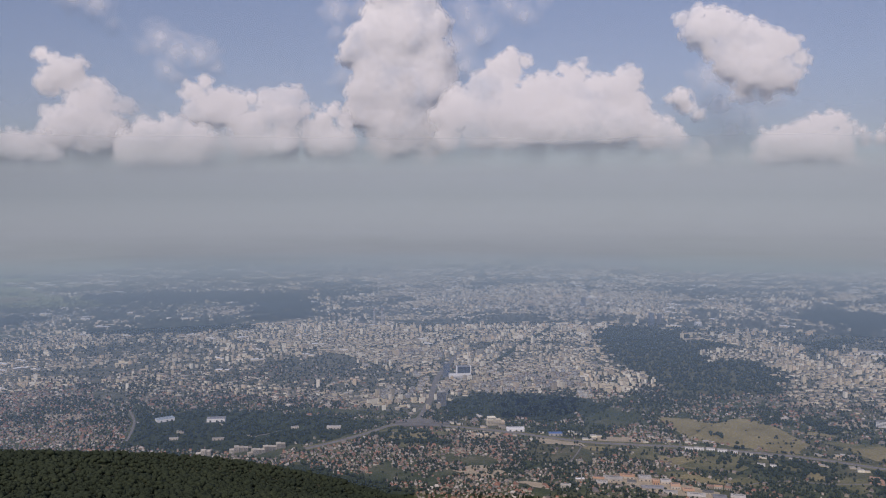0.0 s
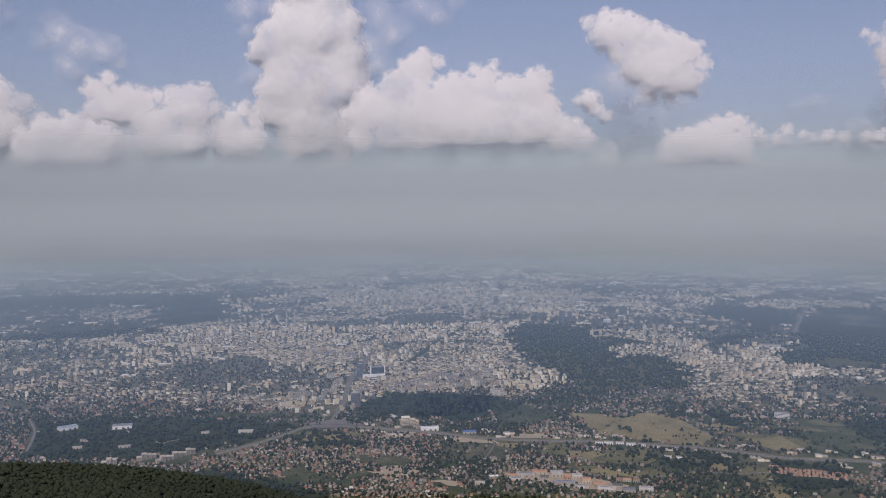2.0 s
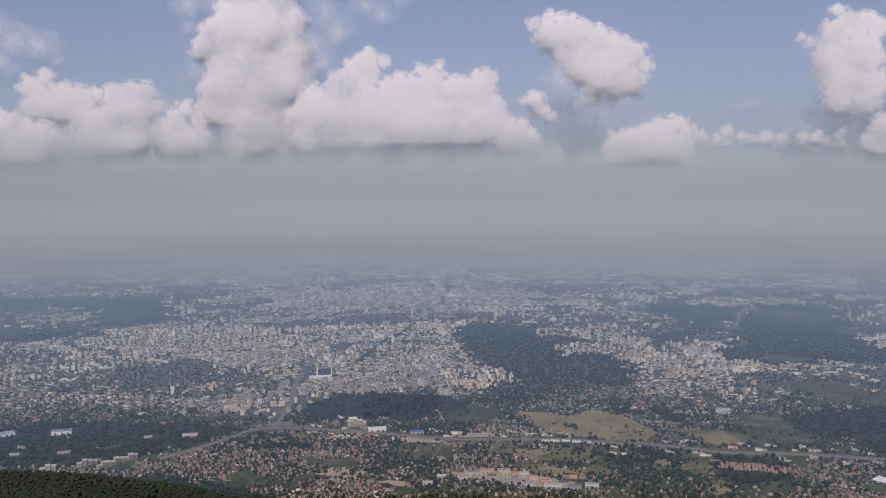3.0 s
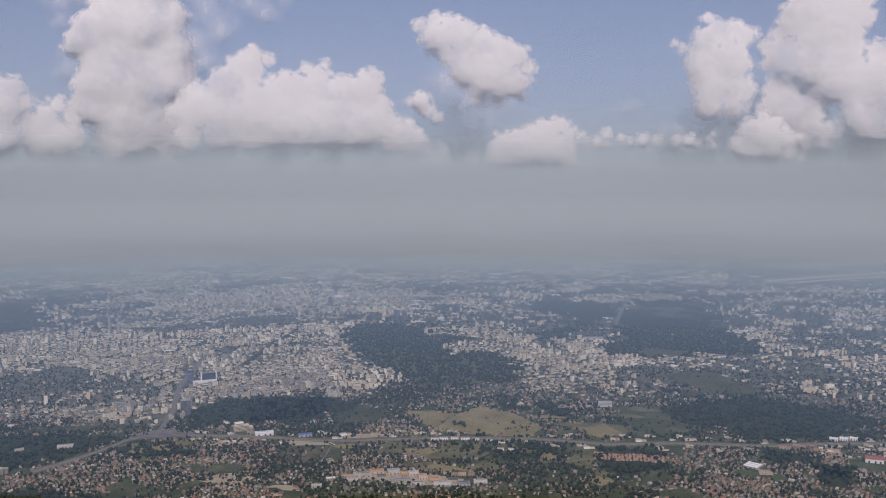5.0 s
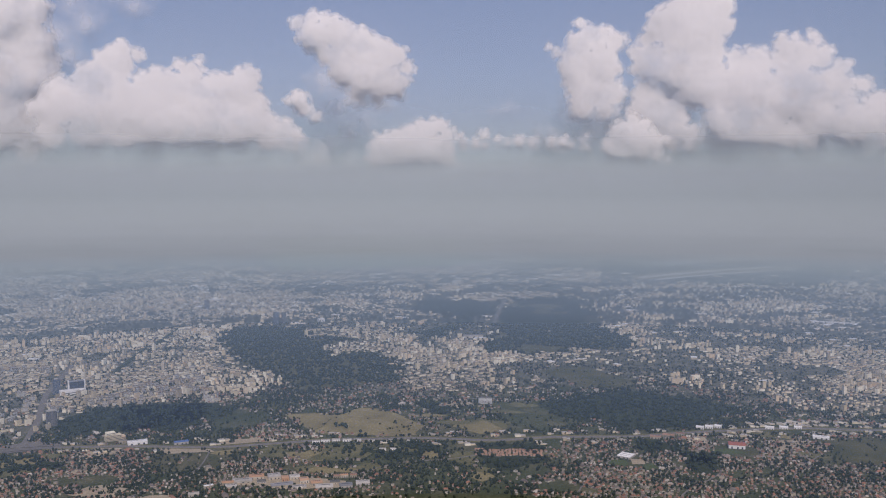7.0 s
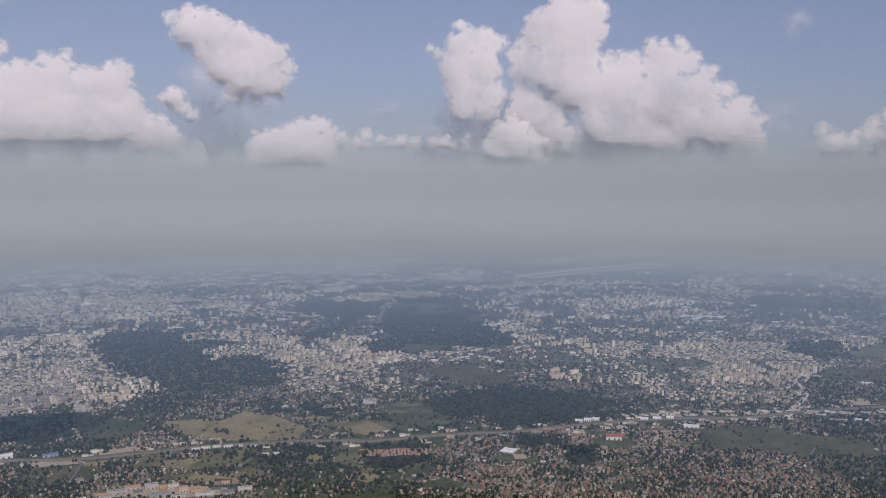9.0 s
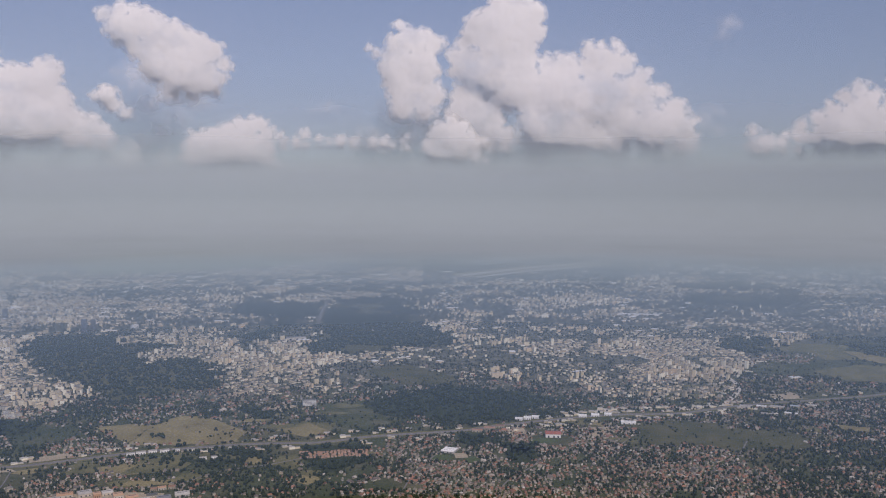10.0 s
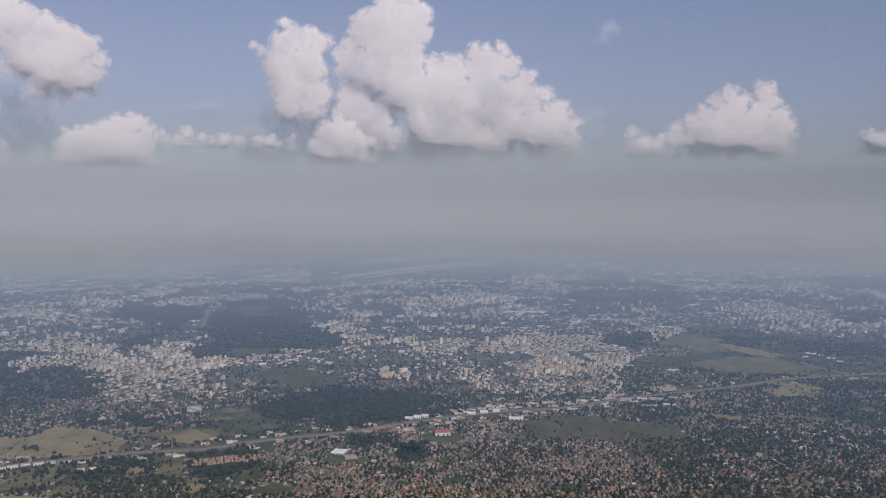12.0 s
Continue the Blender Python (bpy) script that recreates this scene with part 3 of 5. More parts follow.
def build_road(name, points, width, mat, label, lift=0.55):
    """A strip along a line of bearings and distances, smoothed, with a low raised bed."""
    p = np.array([polar(b, d)[:2] for b, d in points])
    t = np.linspace(0, len(p) - 1, 12 * (len(p) - 1) + 1)
    i = np.clip(t.astype(int), 0, len(p) - 2)
    u = (t - i)[:, None]
    p0, p1, p2, p3 = p[np.maximum(i - 1, 0)], p[i], p[i + 1], p[np.minimum(i + 2, len(p) - 1)]
    c = 0.5 * (2 * p1 + (p2 - p0) * u + (2 * p0 - 5 * p1 + 4 * p2 - p3) * u ** 2 + (3 * p1 - p0 - 3 * p2 + p3) * u ** 3)
    d = np.gradient(c, axis=0)
    d /= np.linalg.norm(d, axis=1)[:, None]
    side = np.column_stack([-d[:, 1], d[:, 0]]) * width / 2
    rows = [np.column_stack([c + side * k, np.full(len(c), z)]) for k, z in ((1.15, lift - 0.4), (1, lift), (-1, lift), (-1.15, lift - 0.4))]
    v = np.stack(rows, 1).reshape(-1, 3)
    n = len(c)
    q = np.array([(4 * a + k, 4 * a + k + 1, 4 * a + k + 5, 4 * a + k + 4) for a in range(n - 1) for k in range(3)])
    ob = mesh_object(name, v, q, [mat])
    return tagged(ob, label, "road", kind="structure")


build_ground()
# Dark sheets below the crowns, also where woods replace a cloud shadow.
for w in WOODS_AND_CLOUD_SHADE:
    build_patch("ground_wood", w, M_WOODFLOOR if w[0][1] < 1400 else M_GRASS, "dark shaded floor of a wood on the plain, in places put for cloud shadow", 0.3)
for w in DRY:
    build_patch("ground_meadow", w, M_DRY, "dry tan meadow on the plain", 0.36)
for i, w in enumerate(GREEN):
    build_patch("ground_grass", w, M_OLIVE if i > 1 else M_GRASS, "green grassland on the plain", 0.33)
for i, w in enumerate(FIELDS):
    build_patch("ground_field", w, M_FIELD, "wide pale green field in the haze", 0.325 + 0.001 * i, 30)
for i, w in enumerate(OLIVE):
    build_patch("ground_fallow", w, (M_OLIVE, M_OLIVE, M_DRY)[i % 3], "olive-tan fallow plot between gardens", 0.345 + 0.0008 * i, 6)


def build_town():
    """Paved and planted city ground between its inner and outer edge."""
    bs = np.arange(-31, 73, 0.5)
    near = np.interp(bs, [-31, -19, -9, -2, 9, 14, 22, 30, 43, 52, 56, 60, 73], [1180, 1150, 1090, 1020, 1140, 1160, 1130, 1190, 1130, 1150, 1480, 1700, 1720])
    far = np.interp(bs, [-31, -18, -9, -2, 9, 24, 40, 56, 73], [1720, 1760, 1790, 2400, 3250, 3300, 2560, 2560, 2300])
    ss = np.linspace(0, 1, 24)
    d = near[:, None] + (far - near)[:, None] * ss[None] + 14 * np.sin(bs * 7.3)[:, None] * (1 - ss) + 60 * np.sin(bs * 5.1 + 1)[:, None] * ss
    a = np.radians(bs)[:, None]
    v = np.stack([d * np.sin(a), d * np.cos(a), np.full(d.shape, 0.15)], 2).reshape(-1, 3)
    m = len(ss)
    i, j = np.meshgrid(np.arange(len(bs) - 1), np.arange(m - 1), indexing="ij")
    q = np.stack([i * m + j, (i + 1) * m + j, (i + 1) * m + j + 1, i * m + j + 1], -1).reshape(-1, 4)[:, ::-1]
    tagged(mesh_object("ground_town", v, q, [M_TOWN]), "paved and planted ground between city buildings", "land", kind="structure")


build_town()
build_road("road_ring", list(zip(RING[0][1:-1], RING[1][1:-1])), 5.4, M_RING, "grey ring road across the foot of the city")
for off in (-5.5, 5.5):
    build_road("verge", [(b, r + off) for b, r in zip(RING[0][1:-1], RING[1][1:-1])], 1.8, M_OLIVE, "dry grassy verge along the ring road", 0.5)
build_road("road_boulevard", [(-2.2, 975), (-1.6, 1000), (-0.9, 1084), (-0.4, 1217), (0.2, 1297), (1.1, 1420)], 6.5, M_ROAD, "wide grey boulevard running into the city", 0.6)
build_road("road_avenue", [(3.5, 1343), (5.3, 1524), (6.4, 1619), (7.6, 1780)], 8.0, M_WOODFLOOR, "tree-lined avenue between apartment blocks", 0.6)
build_road("road_street", [(-19.9, 965), (-19.6, 1000), (-19.4, 1045), (-19.6, 1093)], 2.6, M_RING, "pale street between suburban houses", 0.6)
build_road("road_park", [(28.0, 2119), (27.6, 1918), (27.3, 1736)], 6.0, M_RING, "pale boulevard through a wooded park", 0.6)
for pts in ([(32.0, 700), (33.2, 790), (34.6, 850), (36.0, 905)], [(44.0, 720), (45.5, 800), (46.0, 870), (47.2, 930)], [(38.5, 710), (39.5, 780), (41.5, 840), (41.8, 900)], [(52.0, 740), (53.0, 820), (54.0, 900), (54.5, 960)], [(3.0, 760), (5.0, 800), (8.0, 840), (9.0, 900)], [(18.0, 800), (21.0, 835), (24.0, 845), (27.5, 870)], [(-16.0, 1100), (-12.0, 1125), (-8.0, 1120), (-4.0, 1095)], [(19.0, 1090), (22.0, 1115), (25.0, 1100), (29.0, 1090)], [(-12.5, 928), (-12.0, 948), (-11.3, 954), (-10.7, 963)], [(-22.9, 1027), (-22.8, 1069), (-22.3, 1085), (-21.6, 1074)], [(-22.7, 1119), (-22.4, 1137), (-22.0, 1149), (-22.2, 1123), (-22.3, 1093)]):
    build_road("road_lane", pts, 1.3, M_RING, "narrow grey lane between gardens", 0.62)
build_road("road_east", [(64.6, 1440), (65.4, 1406), (67.0, 1378), (68.2, 1384), (69.8, 1402)], 5.0, M_RING, "grey road joining the ring road", 0.6)
build_road("road_link", [(48.0, 1410), (48.9, 1389), (51.6, 1342), (53.5, 1270), (53.9, 1200), (53.0, 1110)], 6.0, M_LINE, "pale curving road past open ground", 0.6)
build_road("runway", [(36.4, 2700), (40.9, 2986), (45.4, 3270)], 32.0, M_LINE, "pale concrete airport runway in the haze", 0.6)
build_road("taxiway", [(37.4, 2650), (41.2, 2880), (45.6, 3130)], 22.0, M_LINE, "pale concrete taxiway beside a runway", 0.6)


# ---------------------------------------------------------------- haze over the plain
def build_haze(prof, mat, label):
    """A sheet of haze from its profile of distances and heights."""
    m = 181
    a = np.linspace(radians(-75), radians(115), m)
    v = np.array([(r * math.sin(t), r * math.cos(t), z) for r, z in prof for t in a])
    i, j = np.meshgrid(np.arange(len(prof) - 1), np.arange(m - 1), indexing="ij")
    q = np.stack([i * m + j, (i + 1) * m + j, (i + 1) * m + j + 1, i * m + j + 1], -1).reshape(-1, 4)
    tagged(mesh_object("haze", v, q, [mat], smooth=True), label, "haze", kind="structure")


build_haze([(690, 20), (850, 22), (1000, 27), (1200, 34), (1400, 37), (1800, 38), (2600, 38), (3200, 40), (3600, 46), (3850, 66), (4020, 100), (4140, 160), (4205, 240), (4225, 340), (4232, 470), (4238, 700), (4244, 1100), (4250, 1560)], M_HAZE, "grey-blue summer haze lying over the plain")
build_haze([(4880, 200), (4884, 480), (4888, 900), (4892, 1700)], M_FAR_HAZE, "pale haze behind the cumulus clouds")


# ---------------------------------------------------------------- clouds
def eased(a, k):
    """A running mean over k cells to each side, along both ways of a grid."""
    for axis in (0, 1):
        pad = [(0, 0), (0, 0)]
        pad[axis] = (k + 1, k)
        c = np.cumsum(np.pad(a, pad, mode="edge"), axis)
        n = a.shape[axis]
        a = (np.take(c, range(2 * k + 1, 2 * k + 1 + n), axis) - np.take(c, range(n), axis)) / (2 * k + 1)
    return a


def cells(keep):
    """The grid cells whose four corners are all kept."""
    return keep[:-1, :-1] & keep[1:, :-1] & keep[1:, 1:] & keep[:-1, 1:]


def corners(number):
    return np.stack([number[:-1, :-1], number[1:, :-1], number[1:, 1:], number[:-1, 1:]], -1)


def pieces(keep):
    """The separate patches of a mask."""
    left = keep.copy()
    while left.any():
        patch = np.zeros(keep.shape, bool)
        patch[np.unravel_index(np.argmax(left), keep.shape)] = True
        size = 0
        while patch.sum() > size:
            size = patch.sum()
            for _ in range(12):
                grown = np.pad(patch, 1)
                patch = (grown[:-2, 1:-1] | grown[2:, 1:-1] | grown[1:-1, :-2] | grown[1:-1, 2:] | patch) & keep
        left &= ~patch
        yield patch


def build_cloud(distance, thin, puffs, label):
    """A cumulus heap: round puffs with smaller ones budding from them, swelling to the front and to the back, crisp above and dissolving towards the flat base.
    A puff is its bearing, elevation and radius in degrees and how far it stands forward."""
    g = np.random.default_rng(int(abs(puffs[0][0]) * 100) + len(puffs))
    size = distance * math.tan(radians(1.0))
    b0 = sum(p[0] for p in puffs) / len(puffs)
    heap = [(size * (p[0] - b0), distance * math.tan(radians(p[1])), size * p[2], size * (p[3] if len(p) > 3 else 0.0)) for p in puffs]
    discs = [(u, v, r, f + 0.2 * r) for u, v, r, f in heap]
    for u, v, r, f in heap:
        for _ in range(int(10 + r / 5)):
            a = g.uniform(-0.4, math.pi + 0.4)
            reach, w = r * math.sqrt(g.uniform(0.05, 1.0)) * 0.95, r * g.uniform(0.16, 0.42)
            q = (u + reach * math.cos(a), v + reach * math.sin(a))
            lift = f + math.sqrt(max(r * r - reach * reach, 0)) * 0.85
            discs.append((*q, w, lift))
            for _ in range(4):
                a2 = a + g.normal(0, 0.9)
                discs.append((q[0] + w * 0.85 * math.cos(a2), q[1] + w * 0.85 * math.sin(a2), w * g.uniform(0.25, 0.5), lift + w * 0.35))
    foot = min(h[1] - 0.95 * h[2] for h in heap)
    if not thin and foot < size * 3.0:
        discs += [(u, foot + 0.85 * r, 0.9 * r, f - 0.2 * r) for u, v, r, f in heap if v - r - foot < 150]
    cell = 6.0 if max(h[2] for h in heap) < 75 else 8.5
    lo_u, hi_u = min(h[0] - h[2] for h in heap) - 60, max(h[0] + h[2] for h in heap) + 60
    lo_v, hi_v = min(h[1] - h[2] for h in heap) - 60, max(h[1] + h[2] for h in heap) + 60
    us, vs = np.arange(lo_u, hi_u, cell), np.arange(lo_v, hi_v, cell)
    U, V = np.meshgrid(us, vs, indexing="ij")
    depth, swell = np.full(U.shape, -80.0), np.full(U.shape, -60.0)
    for u, v, r, lift in discs:
        i0, i1 = np.searchsorted(us, (u - r - 80, u + r + 80))
        j0, j1 = np.searchsorted(vs, (v - r - 80, v + r + 80))
        d = np.hypot(U[i0:i1, j0:j1] - u, V[i0:i1, j0:j1] - v)
        depth[i0:i1, j0:j1] = np.maximum(depth[i0:i1, j0:j1], r - d)
        top = np.sqrt(np.maximum(r * r - d * d, 0))
        swell[i0:i1, j0:j1] = np.maximum(swell[i0:i1, j0:j1], np.where(d < r, top + lift * np.minimum(1, top / (0.5 * r)), -60))
    wide = 60.0 if thin else min(110.0, 16.0 + 0.16 * (max(h[1] + h[2] for h in heap) - min(h[1] - h[2] for h in heap)))
    base = max(foot - 0.9 * wide, distance * math.tan(radians(0.6)))
    base = base + 36 * (value_noise(U, V, 150.0, 3) - 0.5)
    depth = np.minimum(depth + (13 if thin else 9), V - base)
    soft = (115 if thin else 27) + wide * np.clip(1 - (V - base) / (2.0 * wide), 0, 1) ** 1.2 + 25 * field_noise(U, V, 160.0, 2) * thin
    tuck = np.clip(0.4 * (hi_v - lo_v - 120), 70, 240)
    under = np.clip((V - base) / tuck, 0, 1)
    swell = 0.6 * eased(swell, 7) + 0.4 * eased(swell, 3) + 14 * field_noise(U, V, 80.0, 1)
    swell = swell - 0.32 * tuck * (1 - under) ** 1.5
    for keep in pieces(depth > -30):
        number = np.full(U.shape, -1)
        quad = cells(keep)
        used = np.zeros(U.shape, bool)
        for a, b in ((0, 0), (1, 0), (1, 1), (0, 1)):
            used[a:a + quad.shape[0], b:b + quad.shape[1]] |= quad
        number[used] = np.arange(used.sum())
        if used.sum() < 40:
            continue
        front = corners(number)[quad]
        ang, z, n = radians(b0) + U[used] / distance, EYE.z + V[used], int(used.sum())
        r = distance - 0.52 * swell[used]
        verts, faces, values = [np.stack([r * np.sin(ang), r * np.cos(ang), z], -1)], [front[:, ::-1]], [(used, 0)]
        if not thin:
            # the far side, joined to the front round its rim
            whole = cells(used & (depth > -10))
            ring = np.pad(whole, 1)
            inner = ring[:-1, :-1] & ring[1:, :-1] & ring[1:, 1:] & ring[:-1, 1:]
            rear = number.copy()
            rear[inner] = n + np.arange(inner.sum())
            faces.append(corners(rear)[whole])
            ang, far = radians(b0) + U[inner] / distance, distance + 20 + 0.1 * depth[inner]
            verts.append(np.stack([far * np.sin(ang), far * np.cos(ang), EYE.z + V[inner]], -1))
            values.append((inner, 95))
        ob = mesh_object("cloud", np.vstack(verts), np.vstack(faces), [M_WISP if thin else M_CLOUD], None, True)
        for name, grid in (("depth", depth), ("softness", soft)):
            ob.data.attributes.new(name, "FLOAT", "POINT").data.foreach_set("value", np.concatenate([grid[m] - (k if name == "depth" else 0) for m, k in values]).astype(np.float32))
        tagged(ob, label, "cloud", "cumulus clouds over the plain")


build_cloud(4640, False, [(-24.0, 7.81, 0.46), (-23.5, 7.49, 0.5), (-22.7, 6.76, 1.13), (-23.6, 6.2, 0.75), (-21.4, 5.9, 0.77), (-21.1, 5.16, 1.09), (-20.6, 5.6, 0.64), (-23.8, 4.5, 0.47), (-19.5, 5.04, 0.59), (-21.9, 4.07, 1.44), (-23.2, 3.21, 1.33), (-20.7, 3.27, 1.3), (-24.6, 2.46, 0.94)], "towering white cumulus cloud with grey hollows")
build_cloud(4460, False, [(-25.7, 2.82, 0.74), (-24.2, 3.09, 0.41), (-26.2, 2.23, 0.92), (-25.0, 2.26, 0.87), (-27.3, 2.53, 1.21), (-28.3, 2.76, 1.19), (-27.9, 3.88, 0.89), (-23.7, 1.95, 0.7)], "rounded white cumulus cloud above the haze")
build_cloud(4450, False, [(-16.9, 3.51, 0.94, 0.7), (-18.1, 3.05, 1.27, 0.4), (-19.2, 2.69, 0.99), (-16.2, 3.7, 0.74, 0.5), (-15.5, 2.85, 1.16, 0.5), (-14.8, 2.34, 0.89), (-17.3, 2.1, 1.21), (-19.0, 1.95, 1.06), (-16.7, 2.59, 1.22)], "rounded white cumulus cloud above the haze")
build_cloud(4800, True, [(-18.9, 3.81, 0.92), (-19.9, 3.89, 0.85), (-13.6, 3.05, 1.38), (-12.6, 2.36, 1.25), (-21.5, 2.18, 1.17), (-5.9, 2.69, 1.07)], "thin wispy grey-white cloud with ragged gaps")
build_cloud(4465, False, [(-14.8, 6.64, 0.51), (-15.6, 5.93, 0.67), (-14.1, 4.94, 1.23), (-15.3, 4.75, 0.95), (-13.1, 5.21, 0.96), (-12.0, 5.68, 0.48, 0.9), (-11.2, 5.8, 0.62, 1.1), (-10.1, 5.72, 0.77, 1.3), (-9.3, 5.84, 0.63, 1.1), (-10.0, 4.67, 1.19, 1.5), (-10.8, 4.83, 0.97, 0.9), (-8.7, 5.04, 0.49, 1.1), (-7.0, 4.95, 0.53, 0.9), (-7.6, 4.38, 0.64, 0.7), (-6.3, 4.39, 0.57), (-9.8, 3.44, 0.77, 1.1), (-12.2, 3.76, 1.25), (-8.0, 3.46, 1.13), (-10.9, 2.9, 1.26), (-7.0, 2.83, 1.21)], "towering white cumulus cloud with grey hollows")
build_cloud(4840, True, [(-17.4, 9.05, 1.11), (-18.3, 8.61, 0.58), (-16.5, 8.36, 1.06), (-15.1, 8.15, 1.07), (-14.2, 7.5, 0.61), (-17.1, 7.34, 0.79), (-16.5, 6.75, 0.73)], "thin wispy grey-white cloud with ragged gaps")
build_cloud(4850, True, [(-21.0, 10.84, 1.12), (-22.2, 11.32, 1.23), (-20.1, 9.72, 0.57)], "thin wispy grey-white cloud with ragged gaps")
build_cloud(4620, False, [(-2.9, 11.1, 1.1, 3.5), (-1.5, 11.45, 1.31, 3.5), (-4.1, 9.79, 1.32, 3.3), (-5.1, 9.02, 1.11, 3.0), (-2.5, 9.47, 1.53, 3.3), (-0.9, 9.89, 1.25, 3.0), (-5.9, 8.22, 0.77, 2.4), (-3.4, 12.68, 2.04, 3.3), (-3.0, 8.25, 1.4, 2.6), (-4.6, 7.89, 1.12, 2.3), (-0.5, 8.26, 1.2, 2.3), (-4.3, 6.67, 1.62, 1.6), (-2.3, 6.68, 1.91, 1.6), (-4.8, 5.08, 1.49, 0.4), (-3.0, 4.74, 1.86, 0.4), (-3.4, 3.2, 1.58, -1.1), (-0.7, 6.34, 1.56, 0.9), (-5.5, 6.13, 0.71, 1.1), (-1.2, 4.14, 1.72, -0.5)], "towering white cumulus cloud with grey hollows")
build_cloud(4840, True, [(-4.8, 11.15, 1.03), (-6.7, 11.11, 0.96), (-6.6, 9.75, 0.62), (1.6, 10.84, 1.04), (2.4, 9.81, 1.11), (5.2, 10.87, 0.89), (4.1, 11.43, 0.89), (0.9, 8.95, 1.05), (1.3, 7.74, 0.92), (-6.4, 7.0, 0.7), (6.3, 11.79, 0.55)], "thin wispy grey-white cloud with ragged gaps")
build_cloud(4455, False, [(4.3, 8.27, 0.7), (3.9, 7.37, 1.13, 0.4), (5.2, 8.06, 0.49), (2.4, 6.61, 0.85), (3.1, 6.15, 1.42, 0.5), (0.9, 5.56, 0.93), (0.4, 4.74, 1.14), (7.7, 7.53, 0.49), (8.8, 7.86, 0.38), (8.3, 7.04, 0.77), (6.3, 5.88, 1.34, 0.5), (7.7, 5.58, 1.55, 0.7), (9.8, 6.07, 1.18, 0.4), (11.8, 7.3, 0.48), (11.6, 6.55, 0.83, 0.4), (10.7, 5.81, 1.39, 0.5), (12.0, 5.16, 1.04, 0.4), (12.7, 4.24, 0.9), (2.4, 4.74, 1.5, 0.7), (4.4, 4.91, 1.57, 0.9), (6.0, 4.36, 1.56, 0.7), (8.5, 4.34, 1.62, 0.9), (10.9, 4.13, 1.47, 0.5), (13.8, 3.57, 0.83), (14.6, 3.21, 0.68), (13.0, 3.4, 0.97), (2.7, 3.38, 1.08), (6.0, 3.26, 1.14), (9.5, 3.23, 1.13)], "towering white cumulus cloud with grey hollows")
build_cloud(4470, False, [(14.8, 10.33, 0.5), (15.7, 10.52, 0.62, 0.4), (16.6, 10.4, 0.62, 0.5), (15.9, 9.45, 1.05, 0.7), (17.4, 9.54, 1.11, 0.9), (18.6, 8.92, 1.23, 0.9), (19.6, 8.54, 1.22, 0.7), (20.9, 8.38, 0.82, 0.4), (21.6, 7.69, 0.57), (19.2, 7.31, 1.56, 0.7), (20.5, 6.66, 1.09, 0.4), (17.9, 7.43, 1.18, 0.2), (18.6, 5.84, 0.79), (21.2, 5.91, 0.45), (17.6, 8.21, 1.11, 0.5), (19.7, 5.8, 0.78), (16.6, 8.36, 0.66)], "towering white cumulus cloud with grey hollows")
build_cloud(4850, True, [(16.5, 6.75, 1.13), (17.1, 5.04, 1.34), (17.8, 3.5, 1.4), (16.7, 2.83, 1.28), (18.7, 4.32, 0.99), (18.0, 5.69, 0.99), (16.1, 1.8, 1.22), (20.2, 5.45, 0.71)], "thin wispy grey-white cloud with ragged gaps")
build_cloud(4470, False, [(14.8, 5.65, 0.61, 0.4), (14.2, 5.53, 0.37), (15.2, 5.09, 0.54), (15.4, 5.94, 0.2), (15.8, 4.56, 0.47)], "rounded white cumulus cloud above the haze")
build_cloud(4450, False, [(19.6, 3.56, 0.26), (20.0, 2.78, 0.82), (20.9, 2.93, 0.97, 0.4), (21.9, 3.38, 0.9, 0.4), (22.8, 3.68, 0.76, 0.5), (23.4, 3.99, 0.57, 0.5), (23.9, 4.17, 0.44, 0.5), (24.3, 3.51, 0.53), (22.5, 2.63, 1.15, 0.5), (21.3, 2.19, 0.97), (23.7, 2.61, 1.01), (19.7, 2.11, 0.66), (24.8, 3.24, 0.34), (25.1, 3.1, 0.25)], "rounded white cumulus cloud above the haze")
build_cloud(4460, False, [(25.1, 3.48, 0.25), (25.3, 3.12, 0.25), (26.6, 3.47, 0.36), (27.5, 3.22, 0.28), (26.1, 3.05, 0.32), (28.8, 3.03, 0.5), (28.1, 2.93, 0.32), (29.6, 3.09, 0.35), (30.9, 3.19, 0.35), (31.6, 3.07, 0.38), (32.1, 2.79, 0.28), (33.1, 3.37, 0.21), (32.8, 3.2, 0.17)], "rounded white cumulus cloud above the haze")
build_cloud(4480, False, [(32.6, 10.28, 0.44), (33.2, 9.69, 0.58), (33.8, 9.37, 0.82), (32.6, 8.99, 0.89, 0.4), (34.7, 9.15, 0.76), (35.3, 9.4, 0.31), (30.7, 8.94, 0.27), (31.2, 8.55, 0.41), (31.8, 8.46, 0.44), (32.4, 7.62, 1.17), (34.0, 7.65, 1.18, 0.4), (33.1, 6.25, 1.18), (34.5, 5.99, 0.98), (31.9, 6.75, 0.48), (32.8, 5.02, 0.98), (34.2, 4.87, 0.84)], "towering white cumulus cloud with grey hollows")
tower = [(39.5, 11.17, 1.38, 0.7), (41.0, 10.84, 0.9), (37.7, 9.89, 1.18, 0.4), (39.2, 9.46, 1.81, 0.9), (41.0, 9.81, 0.84), (36.7, 9.18, 0.59), (36.1, 8.38, 0.59), (37.1, 7.63, 1.19, -0.4), (38.8, 7.37, 1.76, 0.5), (37.4, 5.96, 1.2, -0.7), (36.7, 4.89, 0.99, -0.7), (40.1, 8.01, 1.34, 0.7), (38.1, 4.55, 1.21, -0.7)]
